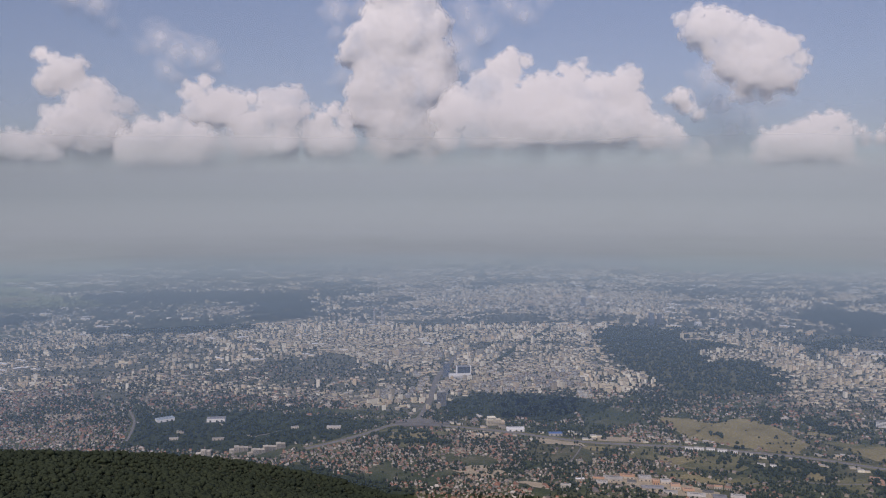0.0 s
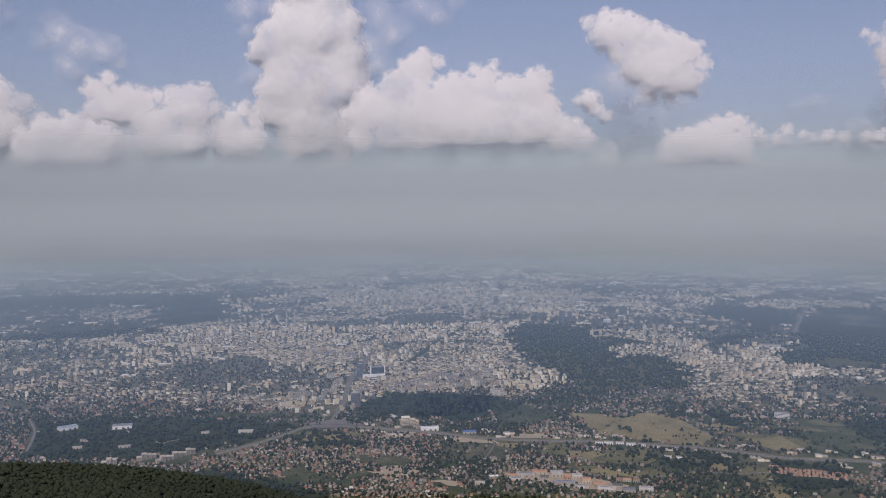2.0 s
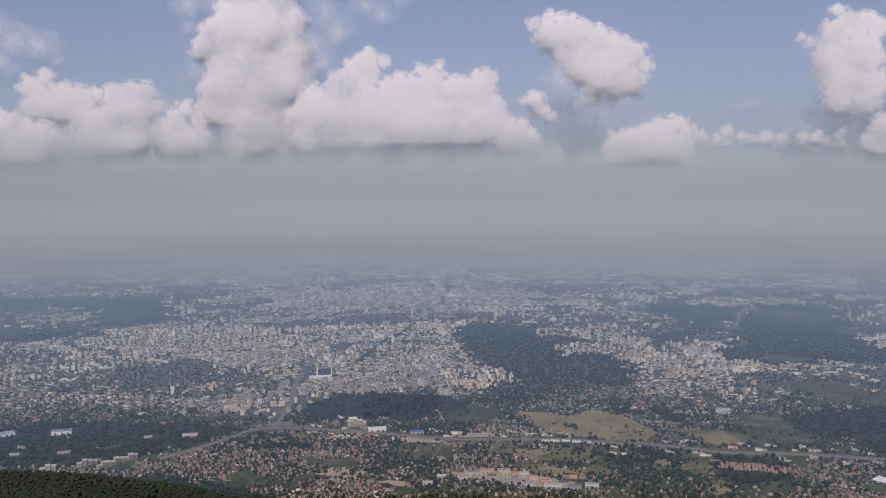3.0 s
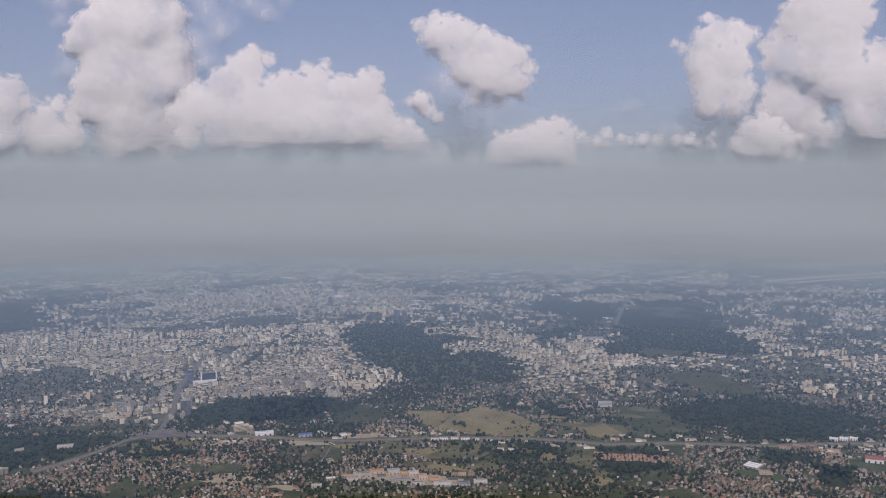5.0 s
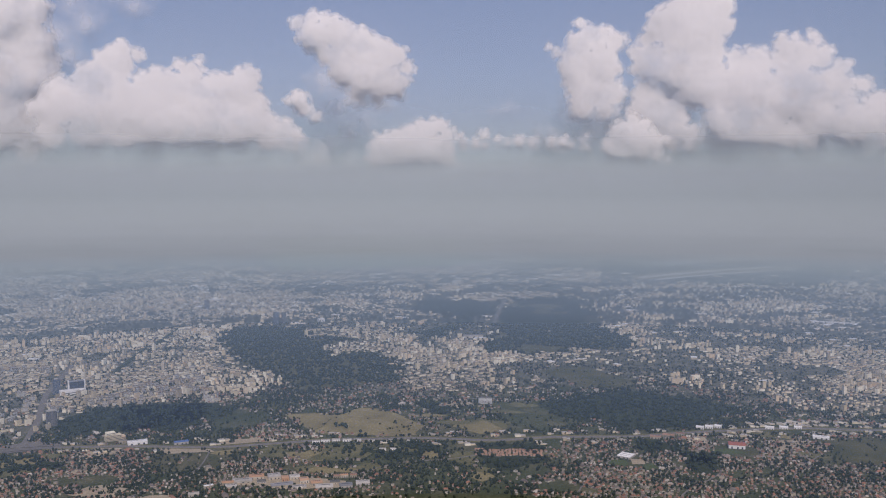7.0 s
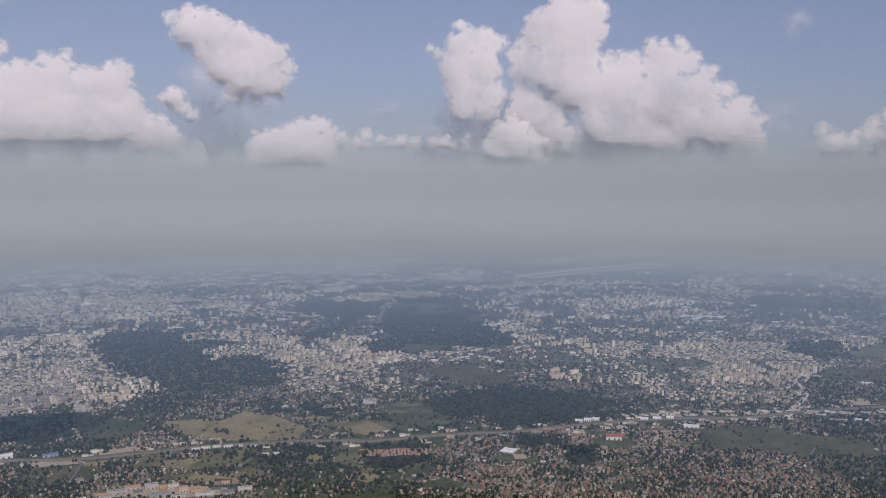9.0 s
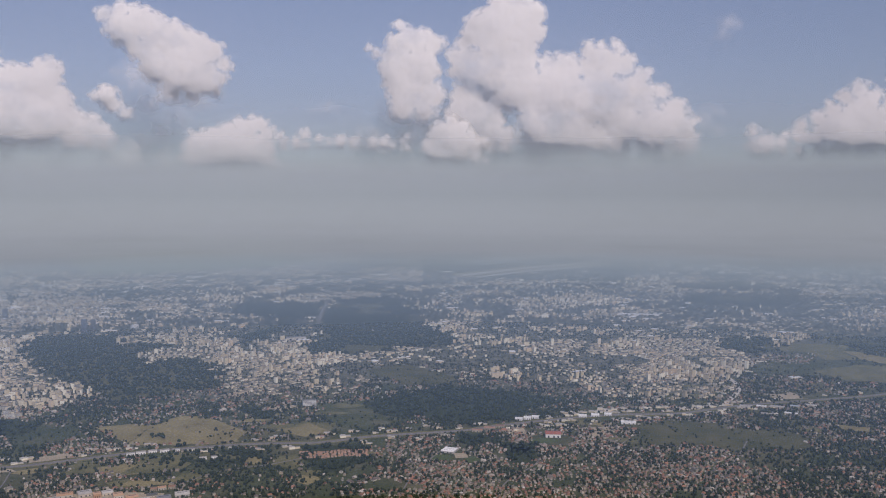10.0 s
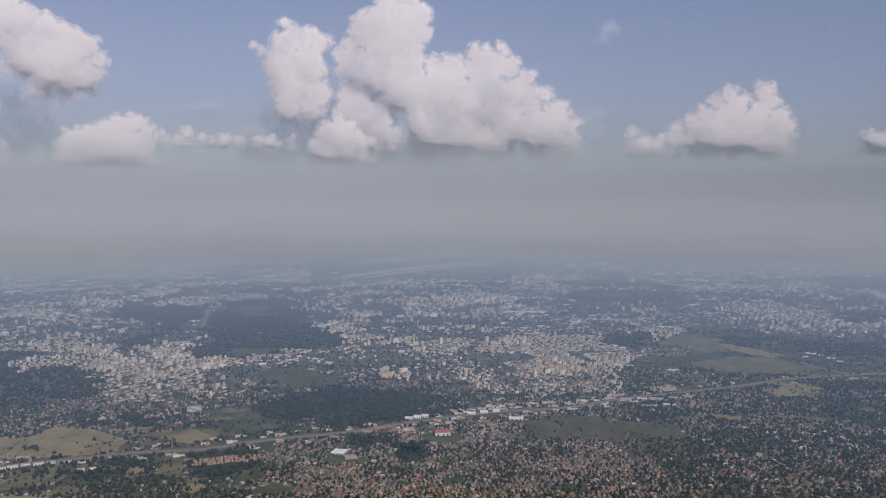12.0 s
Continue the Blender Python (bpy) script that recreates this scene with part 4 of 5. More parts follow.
shoulder = [(44.6, 8.99, 0.42), (45.3, 8.77, 0.39), (46.2, 8.97, 0.42), (46.5, 8.59, 0.38), (45.3, 7.73, 1.2, 0.4), (43.1, 7.39, 1.06, 0.2), (42.0, 7.67, 0.74), (46.7, 7.65, 0.74), (47.8, 6.94, 0.63), (48.3, 7.28, 0.28), (39.5, 6.04, 1.21, 0.4), (41.0, 5.91, 1.49, 0.7), (43.1, 5.56, 1.78, 1.1), (45.3, 5.69, 1.64, 0.5), (47.4, 5.89, 1.2), (49.0, 6.01, 0.56), (49.8, 4.88, 0.81), (41.7, 3.92, 1.44, 0.9), (43.1, 4.03, 1.43, 0.9), (44.2, 4.74, 1.22, 0.4), (48.5, 3.83, 1.35, 0.4), (50.3, 3.74, 0.85), (46.4, 4.38, 1.29, -0.4), (50.8, 3.21, 0.57), (43.1, 3.28, 1.08), (45.3, 3.2, 1.01, -0.4), (48.2, 3.12, 1.07), (41.1, 3.21, 0.93), (39.3, 3.27, 0.79)]
build_cloud(4455, False, tower + shoulder, "towering white cumulus cloud with grey hollows")
build_cloud(4440, False, [(35.9, 4.32, 0.53), (36.6, 3.97, 0.57), (35.4, 3.61, 0.85, 0.4), (36.3, 3.12, 0.96, 0.5), (34.8, 2.64, 0.78), (37.3, 2.84, 0.57), (38.1, 3.05, 0.32), (35.9, 2.4, 0.86)], "rounded white cumulus cloud above the haze")
build_cloud(4660, True, [(32.4, 4.67, 1.47), (33.1, 3.27, 1.62), (34.5, 3.64, 1.49), (31.6, 3.01, 1.26), (36.6, 3.3, 1.64), (38.8, 2.84, 1.58), (35.9, 5.24, 1.2), (40.9, 2.49, 1.44), (33.5, 6.08, 1.19)], "thin wispy grey-white cloud with ragged gaps")
build_cloud(4640, True, [(43.8, 2.42, 1.51), (46.4, 2.7, 1.58), (48.9, 2.47, 1.36), (42.0, 2.24, 1.3)], "thin wispy grey-white cloud with ragged gaps")
build_cloud(4850, True, [(51.5, 4.23, 0.7), (52.4, 3.69, 0.35), (52.3, 4.85, 0.35), (50.3, 2.57, 1.0), (39.1, 3.31, 1.08), (30.3, 2.89, 0.9), (32.4, 3.44, 0.35), (34.0, 3.98, 0.71)], "thin wispy grey-white cloud with ragged gaps")
build_cloud(4460, False, [(60.2, 5.74, 0.56, 0.4), (59.5, 5.35, 0.5), (61.1, 5.37, 0.49), (60.5, 4.68, 0.86, 0.5), (58.9, 4.55, 0.57), (58.7, 5.03, 0.27), (58.1, 4.19, 0.51), (59.4, 3.41, 1.11, 0.9), (60.9, 3.18, 1.0, 0.7), (58.4, 3.02, 0.85, 0.4), (57.2, 3.76, 0.41), (57.1, 3.21, 0.51), (56.3, 3.29, 0.28), (62.3, 5.77, 0.59), (61.9, 6.28, 0.26), (62.7, 5.25, 0.52), (61.9, 3.94, 0.79, 0.4), (63.1, 4.41, 0.58), (63.6, 3.73, 0.52), (63.3, 3.1, 0.59), (54.5, 3.56, 0.38), (55.2, 2.64, 0.69), (54.7, 2.4, 0.59), (56.1, 2.77, 0.45), (62.5, 3.08, 0.66), (63.9, 3.25, 0.26), (60.6, 3.83, 1.2, 0.4), (62.0, 4.64, 0.72), (63.0, 3.78, 0.85), (58.9, 3.49, 0.95)], "towering white cumulus cloud with grey hollows")
build_cloud(4460, False, [(67.6, 3.13, 0.28), (68.2, 2.79, 0.55), (68.9, 2.62, 0.73), (69.9, 2.78, 0.72)], "rounded white cumulus cloud above the haze")
build_cloud(4830, True, [(52.9, 9.93, 0.51), (52.6, 9.4, 0.44), (53.4, 9.88, 0.24), (52.4, 9.0, 0.31)], "thin wispy grey-white cloud with ragged gaps")
build_cloud(4830, True, [(27.9, 5.09, 0.42), (28.5, 5.22, 0.25), (27.1, 4.99, 0.28)], "thin wispy grey-white cloud with ragged gaps")
build_cloud(4560, True, [(-6.6, 1.9, 0.86), (-3.8, 2.05, 0.79), (-0.9, 1.88, 0.87), (2.4, 2.13, 0.94), (6.0, 2.22, 1.0), (9.2, 2.24, 0.99), (12.0, 2.15, 0.91), (14.7, 1.99, 0.82), (-12.3, 1.8, 0.77), (18.1, 1.82, 0.74)], "thin wispy grey-white cloud with ragged gaps")

# ---------------------------------------------------------------- landmarks
def thing(name, bearing, distance, turn, label, category, group="", z=0.0):
    e = new(name)
    e.matrix_basis = Matrix.Translation(polar(bearing, distance, z)) @ Matrix.Rotation(radians(turn), 4, "Z")
    return tagged(e, label, category, group)


def glass_tower(name, bearing, distance, turn, sx, sy, h, glass, label):
    t = thing(name, bearing, distance, turn, label, "office tower")
    part("wall", box_mesh(sx, sy, h), t, [glass])
    n = max(4, int(h / 1.1))
    band = box_mesh(sx + 0.16, sy + 0.16, 0.22)
    band.materials.append(M_CONC)
    for i in range(1, n):
        part("floor_band", band, t, [M_CONC], Matrix.Translation((0, 0, i * h / n)))
    part("roof", box_mesh(sx + 0.3, sy + 0.3, 0.4, 0.06, h), t, [M_FLAT])
    part("plant_room", box_mesh(sx * 0.45, sy * 0.5, 1.2, 0.06, h + 0.4), t, [M_CONC])
    return t


def hall(name, bearing, distance, turn, length, width, h, wall, roof, label, bays=1, rise=0.25, category="hall"):
    """A low hall with one or more gabled bays, doors and roof lights."""
    t = thing(name, bearing, distance, turn, label, category)
    part("wall", box_mesh(length, width, h), t, [wall])
    w = width / bays
    bay = prism_mesh([(-w * 0.51, 0), (w * 0.51, 0), (w * 0.51, 0.15), (w * 0.25, w * rise * 0.8), (0, w * rise), (-w * 0.25, w * rise * 0.8), (-w * 0.51, 0.15)], length * 1.03)
    bay.materials.append(roof)
    for i in range(bays):
        b = part("roof", bay, t, [roof], Matrix.Translation((0, -width / 2 + (i + 0.5) * w, h + 0.01)))
        lamp = box_mesh(length * 0.7, w * 0.07, 0.12)
        part("roof_light", lamp, b, [M_GLASS], Matrix.Translation((0, 0, w * rise)))
    door = box_mesh(length * 0.1, 0.2, h * 0.6)
    door.materials.append(M_GLASS)
    for s in (-0.3, 0.05, 0.32):
        part("door", door, t, [M_GLASS], Matrix.Translation((length * s, -width / 2 - 0.05, 0)))
    return t


def chimney(bearing, distance, h):
    t = thing("chimney", bearing, distance, 0, "tall pale concrete power plant chimney", "chimney", "power plant chimneys")
    part("shaft", tube_mesh(2.2, 1.4, h), t, [M_CONC])
    part("rim", tube_mesh(1.6, 1.6, 0.6, 12, h), t, [M_GREY])
    for k in (0.82, 0.93):
        r = 2.2 - 0.8 * k + 0.06
        part("band", tube_mesh(r, r - 0.03, h * 0.035, 12, h * k), t, [M_RED], None, "red warning band")


glass_tower("office_tower", 0.2, 1228, 8, 9, 8, 19, M_BLUEGLASS, "dark blue glass office tower beside a boulevard")
comp = thing("office_complex", 1.2, 1228, 6, "low white office podium with a dark glass upper block", "office building")
part("podium", box_mesh(31, 8, 5.6, 0.1), comp, [M_WHITE], Matrix.Translation((-3, -6, 0)))
part("window_row", box_mesh(28, 0.2, 0.9), comp, [M_GLASS], Matrix.Translation((-3, -10.05, 1.6)), "dark strip of windows")
part("upper_block", box_mesh(18, 8, 14.2, 0.1), comp, [M_GLASS], Matrix.Translation((3, 3, 0)))
part("roof_slab", box_mesh(18, 8.6, 0.5, 0.1), comp, [M_GREY], Matrix.Translation((3, 3, 14.2)))
for dx in (-6.7, 12.7):
    part("end_wall", box_mesh(1.4, 8.8, 15.2, 0.1), comp, [M_WHITE], Matrix.Translation((dx, 3, 0)), "white end wall")
glass_tower("dark_tower", -0.1, 1062, 4, 11, 8, 17, M_GLASS, "dark glass tower block near the ring road")
glass_tower("twin_tower", 13.25, 1740, 12, 8, 8, 25, M_BLUEGLASS, "grey-blue high-rise in the hazy city centre")
glass_tower("hotel_tower", 13.75, 1760, 12, 7, 7, 21, M_GLASS, "grey high-rise beside a taller tower")
glass_tower("white_slab_tower", 9.0, 1990, 20, 8, 7, 22, M_GLASS, "slim dark tower in the hazy city")
chimney(-4.45, 1716, 33)
chimney(-3.95, 1722, 33)
wb = thing("white_block", 3.3, 976, 10, "cream stepped office block beside the ring road", "office building")
for i, (sx, sy, h, dx) in enumerate(((16, 8, 6, 0), (9, 7, 9, -2.5), (5, 7.5, 4, 9.5))):
    part("wing", box_mesh(sx, sy, h, 0.08), wb, [M_BLOCK], Matrix.Translation((dx, 0.1 * i, 0)))
    rib = box_mesh(sx * 0.96, 0.2, 0.45)
    rib.materials.append(M_GLASS)
    for k in range(int(h / 1.4)):
        part("window_row", rib, wb, [M_GLASS], Matrix.Translation((dx, 0.1 * i - sy / 2 - 0.05, 0.6 + k * 1.4)))
hall("white_hall", 4.7, 953, 2, 19, 9, 3, M_WHITE, M_WHITE, "long white warehouse beside the ring road", 1, 0.06)
hall("blue_hall", 7.3, 940, 0, 14, 7, 2.5, M_CONC, M_BLUE, "low warehouse with a bright blue roof", 1, 0.1)
hall("swimming_hall", -17.6, 1040, 35, 19, 11, 3.2, M_WHITE, M_PALEBLUE, "pale blue-roofed hall among dark trees", 3, 0.12)
hall("park_building", -14.5, 1022, 8, 20, 10, 4, M_WHITE, M_GREY, "white flat-roofed building among dark trees", 1, 0.04)
hall("long_white_hall", 47.85, 1880, -48, 84, 6, 4, M_WHITE, M_WHITE, "very long white-roofed hall in the far city", 1, 0.06)
hall("sports_hall", 35.8, 874, -58, 13, 15, 1.7, M_CONC, M_WHITE, "sports hall with white barrel roofs", 3, 0.16)
hall("red_hall", 42.5, 935, -38, 16, 12, 3.5, M_WHITE, M_RED, "training hall with a bright red roof", 1, 0.18)
for b, d, s in ((40.3, 998, 0.9), (40.85, 1003, 0.9), (41.4, 1008, 0.9), (44.4, 1020, 1.0), (45.2, 1026, 1.0), (46.0, 1032, 0.9)):
    hall("shed", b, d, -46, 9 * s, 7 * s, 2.4, M_WHITE, M_WHITE, "white-roofed shed in a row by the ring road", 1, 0.15)
for b, d, s in ((37.6, 947, 1.0), (38.4, 957, 1.1), (39.1, 966, 0.8)):
    hall("market_hall", b, d, -44, 11 * s, 7 * s, 2.2, M_WALL, M_TERRACE, "low hall with a red-brown roof by the ring road", 1, 0.12)
hall("depot", 47.3, 1000, -46, 16, 8, 2.4, M_WHITE, M_WHITE, "white depot roof beside green grassland", 2, 0.12)
for b, d, l, w in ((65.2, 1518, 15, 5), (65.7, 1505, 11, 5), (66.3, 1486, 12, 5), (66.8, 1464, 9, 4), (64.9, 1484, 8, 4)):
    hall("trade_hall", b, d, -66, l, w * 1.4, 1.3, M_CREAM, M_WHITE, "bright white-roofed hall beside fields and a wood", 1, 0.1)
for b, d, l, w, roof in ((54.4, 1112, 14, 7, M_DULL), (55.3, 1118, 11, 6, M_WHITE), (56.2, 1122, 16, 7, M_DULL), (57.2, 1132, 10, 6, M_PALEBLUE), (58.1, 1144, 13, 6, M_DULL), (55.6, 1082, 12, 6, M_DULL), (57.0, 1094, 14, 6, M_WHITE), (58.4, 1110, 9, 5, M_ORANGE)):
    hall("roadside_store", b, d, -62, l, w, 2.4, M_CREAM, roof, "low pale store building beside the ring road", 1, 0.08)
hall("stadium_block", 25.9, 1560, -20, 34, 12, 5, M_LINE, M_FLAT, "cream long building at the edge of a wooded park", 1, 0.05)
hall("white_cultural_block", 16.1, 1765, 10, 12, 9, 7, M_WHITE, M_WHITE, "white block building in the hazy city centre", 1, 0.04)
for b, d, turn, l, w, h, roof, wall in ((10.3, 788, -12, 10, 7, 2.4, M_DULL, M_WALL), (11.0, 801, -12, 17, 8, 3.0, M_DULL, M_DULL), (11.9, 809, -10, 13, 7, 3.6, M_ORANGE, M_WALL), (12.2, 796, -10, 8, 6, 2.2, M_FLAT, M_CONC),
                                    (13.0, 806, -6, 11, 9, 4.4, M_CONC, M_CREAM), (13.7, 797, -8, 6, 6, 5.6, M_ORANGE, M_ORANGE), (14.3, 802, -8, 9, 7, 3.4, M_DULL, M_CREAM), (13.5, 783, -5, 19, 7, 2.6, M_GREY, M_WALL),
                                    (14.9, 790, -8, 8, 8, 4.8, M_ORANGE, M_CREAM), (14.6, 775, -14, 12, 6, 2.4, M_CONC, M_WALL), (15.7, 782, -8, 10, 7, 3.8, M_ORANGE, M_WALL), (16.2, 772, -14, 15, 8, 2.8, M_DULL, M_DULL),
                                    (16.9, 784, -20, 9, 6, 2.2, M_FLAT, M_CREAM), (17.6, 773, -12, 11, 7, 3.0, M_GREY, M_CONC), (18.7, 779, -18, 12, 8, 2.6, M_DULL, M_CONC)):
    hall("factory_hall", b, d, turn, l, w * 1.25, h * 0.6, wall, roof, "factory hall in a crowded orange and grey industrial complex", 1, 0.08, "factory")
build_patch("ground_lot", [(10.2, 792), (11.4, 812), (13.2, 813), (15.2, 800), (17.6, 788), (17.4, 770), (14.4, 768), (12.0, 786)], M_EARTH, "pale dusty yard of the industrial complex", 0.4, 4)
t = thing("mast", 9.0, 790, 0, "slim concrete mast standing among houses", "mast")
part("shaft", tube_mesh(0.5, 0.3, 9), t, [M_CONC])
part("cap", tube_mesh(0.45, 0.45, 0.4, 12, 9), t, [M_GREY])
build_patch("ground_pitch", [(34.4, 852), (34.7, 860), (35.3, 863), (35.8, 858), (36.0, 849), (35.6, 840), (35.1, 837), (34.7, 842)], M_PITCH, "green oval sports pitch beside a hall", 0.4, 1.0)
build_patch("ground_pitch", [(36.8, 848), (37.4, 856), (37.8, 844), (37.1, 833)], M_PITCH, "small green sports pitch beside a hall", 0.4, 1.0)
build_patch("ground_lot", [(36.0, 866), (36.9, 866), (37.0, 851), (36.2, 849)], M_EARTH, "tan sandy court beside a sports hall", 0.39, 1.0)
build_patch("ground_pitch", [(40.7, 914), (42.0, 926), (43.2, 918), (41.7, 899)], M_PITCH, "green training pitch beside a red hall", 0.4, 2)
build_patch("ground_lot", [(39.4, 961), (40.5, 974), (40.9, 937), (39.9, 925)], M_EARTH, "pale sandy car park by a hall", 0.38, 2)
for pts in ([(0.8, 812), (1.7, 827), (2.6, 829), (4.0, 807), (3.8, 789), (2.2, 787), (1.3, 793)], [(0.8, 880), (1.5, 898), (2.5, 891), (2.3, 866), (1.1, 864)], [(0.9, 931), (1.9, 951), (3.7, 946), (3.9, 923), (2.2, 916)], [(4.6, 772), (5.2, 786), (6.8, 780), (6.6, 768)],
            [(-24.8, 1120), (-21.8, 1105), (-22.6, 1078), (-24.0, 1080)], [(47.5, 1290), (50, 1330), (52.3, 1290), (51.4, 1240), (49, 1250)], [(55.5, 1190), (57, 1210), (58, 1185), (56.4, 1170)],
            [(23.6, 1068), (25, 1090), (26.2, 1075), (25, 1050)], [(44.0, 965), (46.2, 985), (47.8, 960), (45.5, 940)], [(21.2, 1150), (22.6, 1180), (23.2, 1160), (22.2, 1135)]):
    build_patch("ground_quarry", pts, M_EARTH, "pale bare earth cleared for building", 0.42, 9)


build_patch("ground_quarry", [(-15.1, 2030), (-13.8, 2058), (-12.5, 2037), (-12.8, 1908), (-14.8, 1907)], M_EARTH, "pale bare earth cleared for building", 0.42, 12)
build_patch("ground_junction", [(-3.6, 992), (-1.6, 1002), (1.0, 986), (0.2, 968), (-2.6, 966)], M_ROAD, "grey paved road junction with ramps", 0.5, 3)
build_patch("ground_lot", [(5.6, 930), (8.6, 925), (9.4, 900), (6.5, 905)], M_EARTH, "pale bare yard beside the ring road", 0.38, 4)
build_patch("ground_lot", [(9.6, 935), (12.5, 945), (13.0, 925), (10.0, 922)], M_EARTH, "pale bare yard behind roadside sheds", 0.38, 4)


def terrace_block(bearing, distance, turn, steps, label):
    """A cream terraced apartment block that steps down the slope."""
    t = thing("terrace_block", bearing, distance, turn, label, "apartment block", "terraced apartment blocks")
    for i in range(steps):
        h = 3.4 + 1.2 * ((i * 2) % 3)
        w = part("wing", box_mesh(4.6, 5.0, h, 0.07), t, [M_CREAM], Matrix.Translation(((i - steps / 2) * 4.5, 1.8 * i, 0)))
        part("roof", box_mesh(4.8, 5.2, 0.25, 0.07), w, [M_CREAM], Matrix.Translation((0, 0, h)))
        for f in range(int(h / 1.0)):
            part("window_row", box_mesh(3.9, 0.14, 0.4), w, [M_GLASS], Matrix.Translation((0, -2.53, 0.45 + f * 1.0)))


terrace_block(-13.0, 893, 12, 4, "cream terraced apartment block at the edge of a wood")
terrace_block(-11.6, 882, 28, 6, "large cream terraced apartment block above small houses")
terrace_block(-15.2, 888, 5, 3, "small cream terraced apartment block among houses")
terrace_block(-10.5, 897, 15, 3, "cream terraced apartment block beside the ring road")

for b, d, turn, l, w in ((15.7, 914, -14, 8, 4), (16.3, 915, -15, 9, 4), (17.0, 916, -16, 8, 4.5), (17.7, 915, -17, 9, 4), (18.4, 914, -18, 7, 4), (20.0, 878, -20, 7, 4), (20.7, 879, -22, 6, 3.5)):
    hall("roadside_hall", b, d, turn, l, w, 2.2, M_WHITE, M_DULL, "pale flat-roofed hall in a row along the ring road", 1, 0.05)
for b, d, turn, l, w in ((-14.4, 943, 10, 12, 4), (-17.1, 956, 12, 9, 3.5), (-7.1, 966, 2, 15, 8), (-9.6, 972, 20, 8, 4)):
    hall("park_hall", b, d, turn, l, w, 2.4, M_CREAM, M_DULL, "pale low hall standing in a dark wood", 1, 0.08)
for b, d, turn, l, w, roof in ((8.0, 774, -8, 9, 6, M_DULL), (8.9, 792, 6, 8, 4, M_WHITE), (10.1, 797, -10, 10, 6, M_ORANGE), (17.0, 798, -20, 6, 5, M_TERRACE), (17.5, 799, -14, 7, 5, M_ORANGE), (18.1, 799, -24, 6, 5, M_TERRACE)):
    hall("workshop", b, d, turn, l, w, 2.2, M_WALL, roof, "small workshop with a coloured sheet roof among gardens", 1, 0.12)
wh = thing("white_slab", 26.7, 1077, -20, "white slab office building at the edge of a shaded district", "office building")
part("wall", box_mesh(16, 6, 6.5, 0.08), wh, [M_WHITE])
part("roof", box_mesh(16.4, 6.4, 0.4, 0.06, 6.5), wh, [M_FLAT])
band = box_mesh(15.4, 0.2, 0.6)
for k in range(4):
    part("window_row", band, wh, [M_GLASS], Matrix.Translation((0, -3.05, 0.8 + 1.5 * k)))


# ---------------------------------------------------------------- city
LANDMARKS = [(0.2, 1228, 16), (1.2, 1228, 18), (-0.1, 1062, 9), (3.3, 976, 14), (4.7, 953, 13), (7.3, 940, 10), (-17.6, 1040, 14), (-14.5, 1022, 14), (35.8, 874, 13), (36.2, 852, 14),
             (42.5, 920, 22), (11.5, 800, 11), (13.4, 797, 17), (15.5, 782, 16), (2.3, 840, 17), (47.3, 1000, 11), (25.9, 1560, 18), (16.1, 1765, 9), (13.5, 1750, 12), (45.2, 1026, 14), (17.6, 777, 12), (5.7, 777, 10), (28.2, 869, 20), (37.6, 947, 7), (38.4, 957, 8), (39.1, 966, 7), (40.8, 1003, 10), (35.2, 850, 10), (37.3, 846, 8), (-13.0, 893, 12), (-11.6, 882, 16), (-15.2, 888, 9), (-10.5, 897, 9), (15.7, 914, 5), (17.0, 915, 12), (18.4, 914, 5), (20.3, 878, 8), (-14.4, 943, 7), (-17.1, 956, 6), (-7.1, 966, 9), (-9.6, 972, 5), (8.0, 774, 6), (8.9, 792, 5), (10.1, 797, 6), (17.5, 799, 10), (26.7, 1077, 9), (-1.4, 984, 14), (7.5, 915, 14), (11.3, 932, 12)]


def free_of_landmarks(x, y):
    ok = np.ones(len(x), bool)
    for b, d, r in LANDMARKS:
        p = polar(b, d)
        ok &= (x - p.x) ** 2 + (y - p.y) ** 2 > r * r
    for pts, w in (((-2.2, 975, -0.9, 1084, -0.4, 1217, 0.2, 1297, 1.1, 1420), 6), ((-19.9, 965, -19.4, 1045, -19.6, 1093), 4), ((3.5, 1343, 5.3, 1524, 6.4, 1619, 7.6, 1780), 6), ((28.0, 2119, 27.6, 1918, 27.3, 1736), 7)):
        line = [polar(pts[i], pts[i + 1]) for i in range(0, len(pts), 2)]
        for a, c in zip(line, line[1:]):
            d = c - a
            s = np.clip(((x - a.x) * d.x + (y - a.y) * d.y) / d.length_squared, 0, 1)
            ok &= np.hypot(x - a.x - s * d.x, y - a.y - s * d.y) > w
    return ok


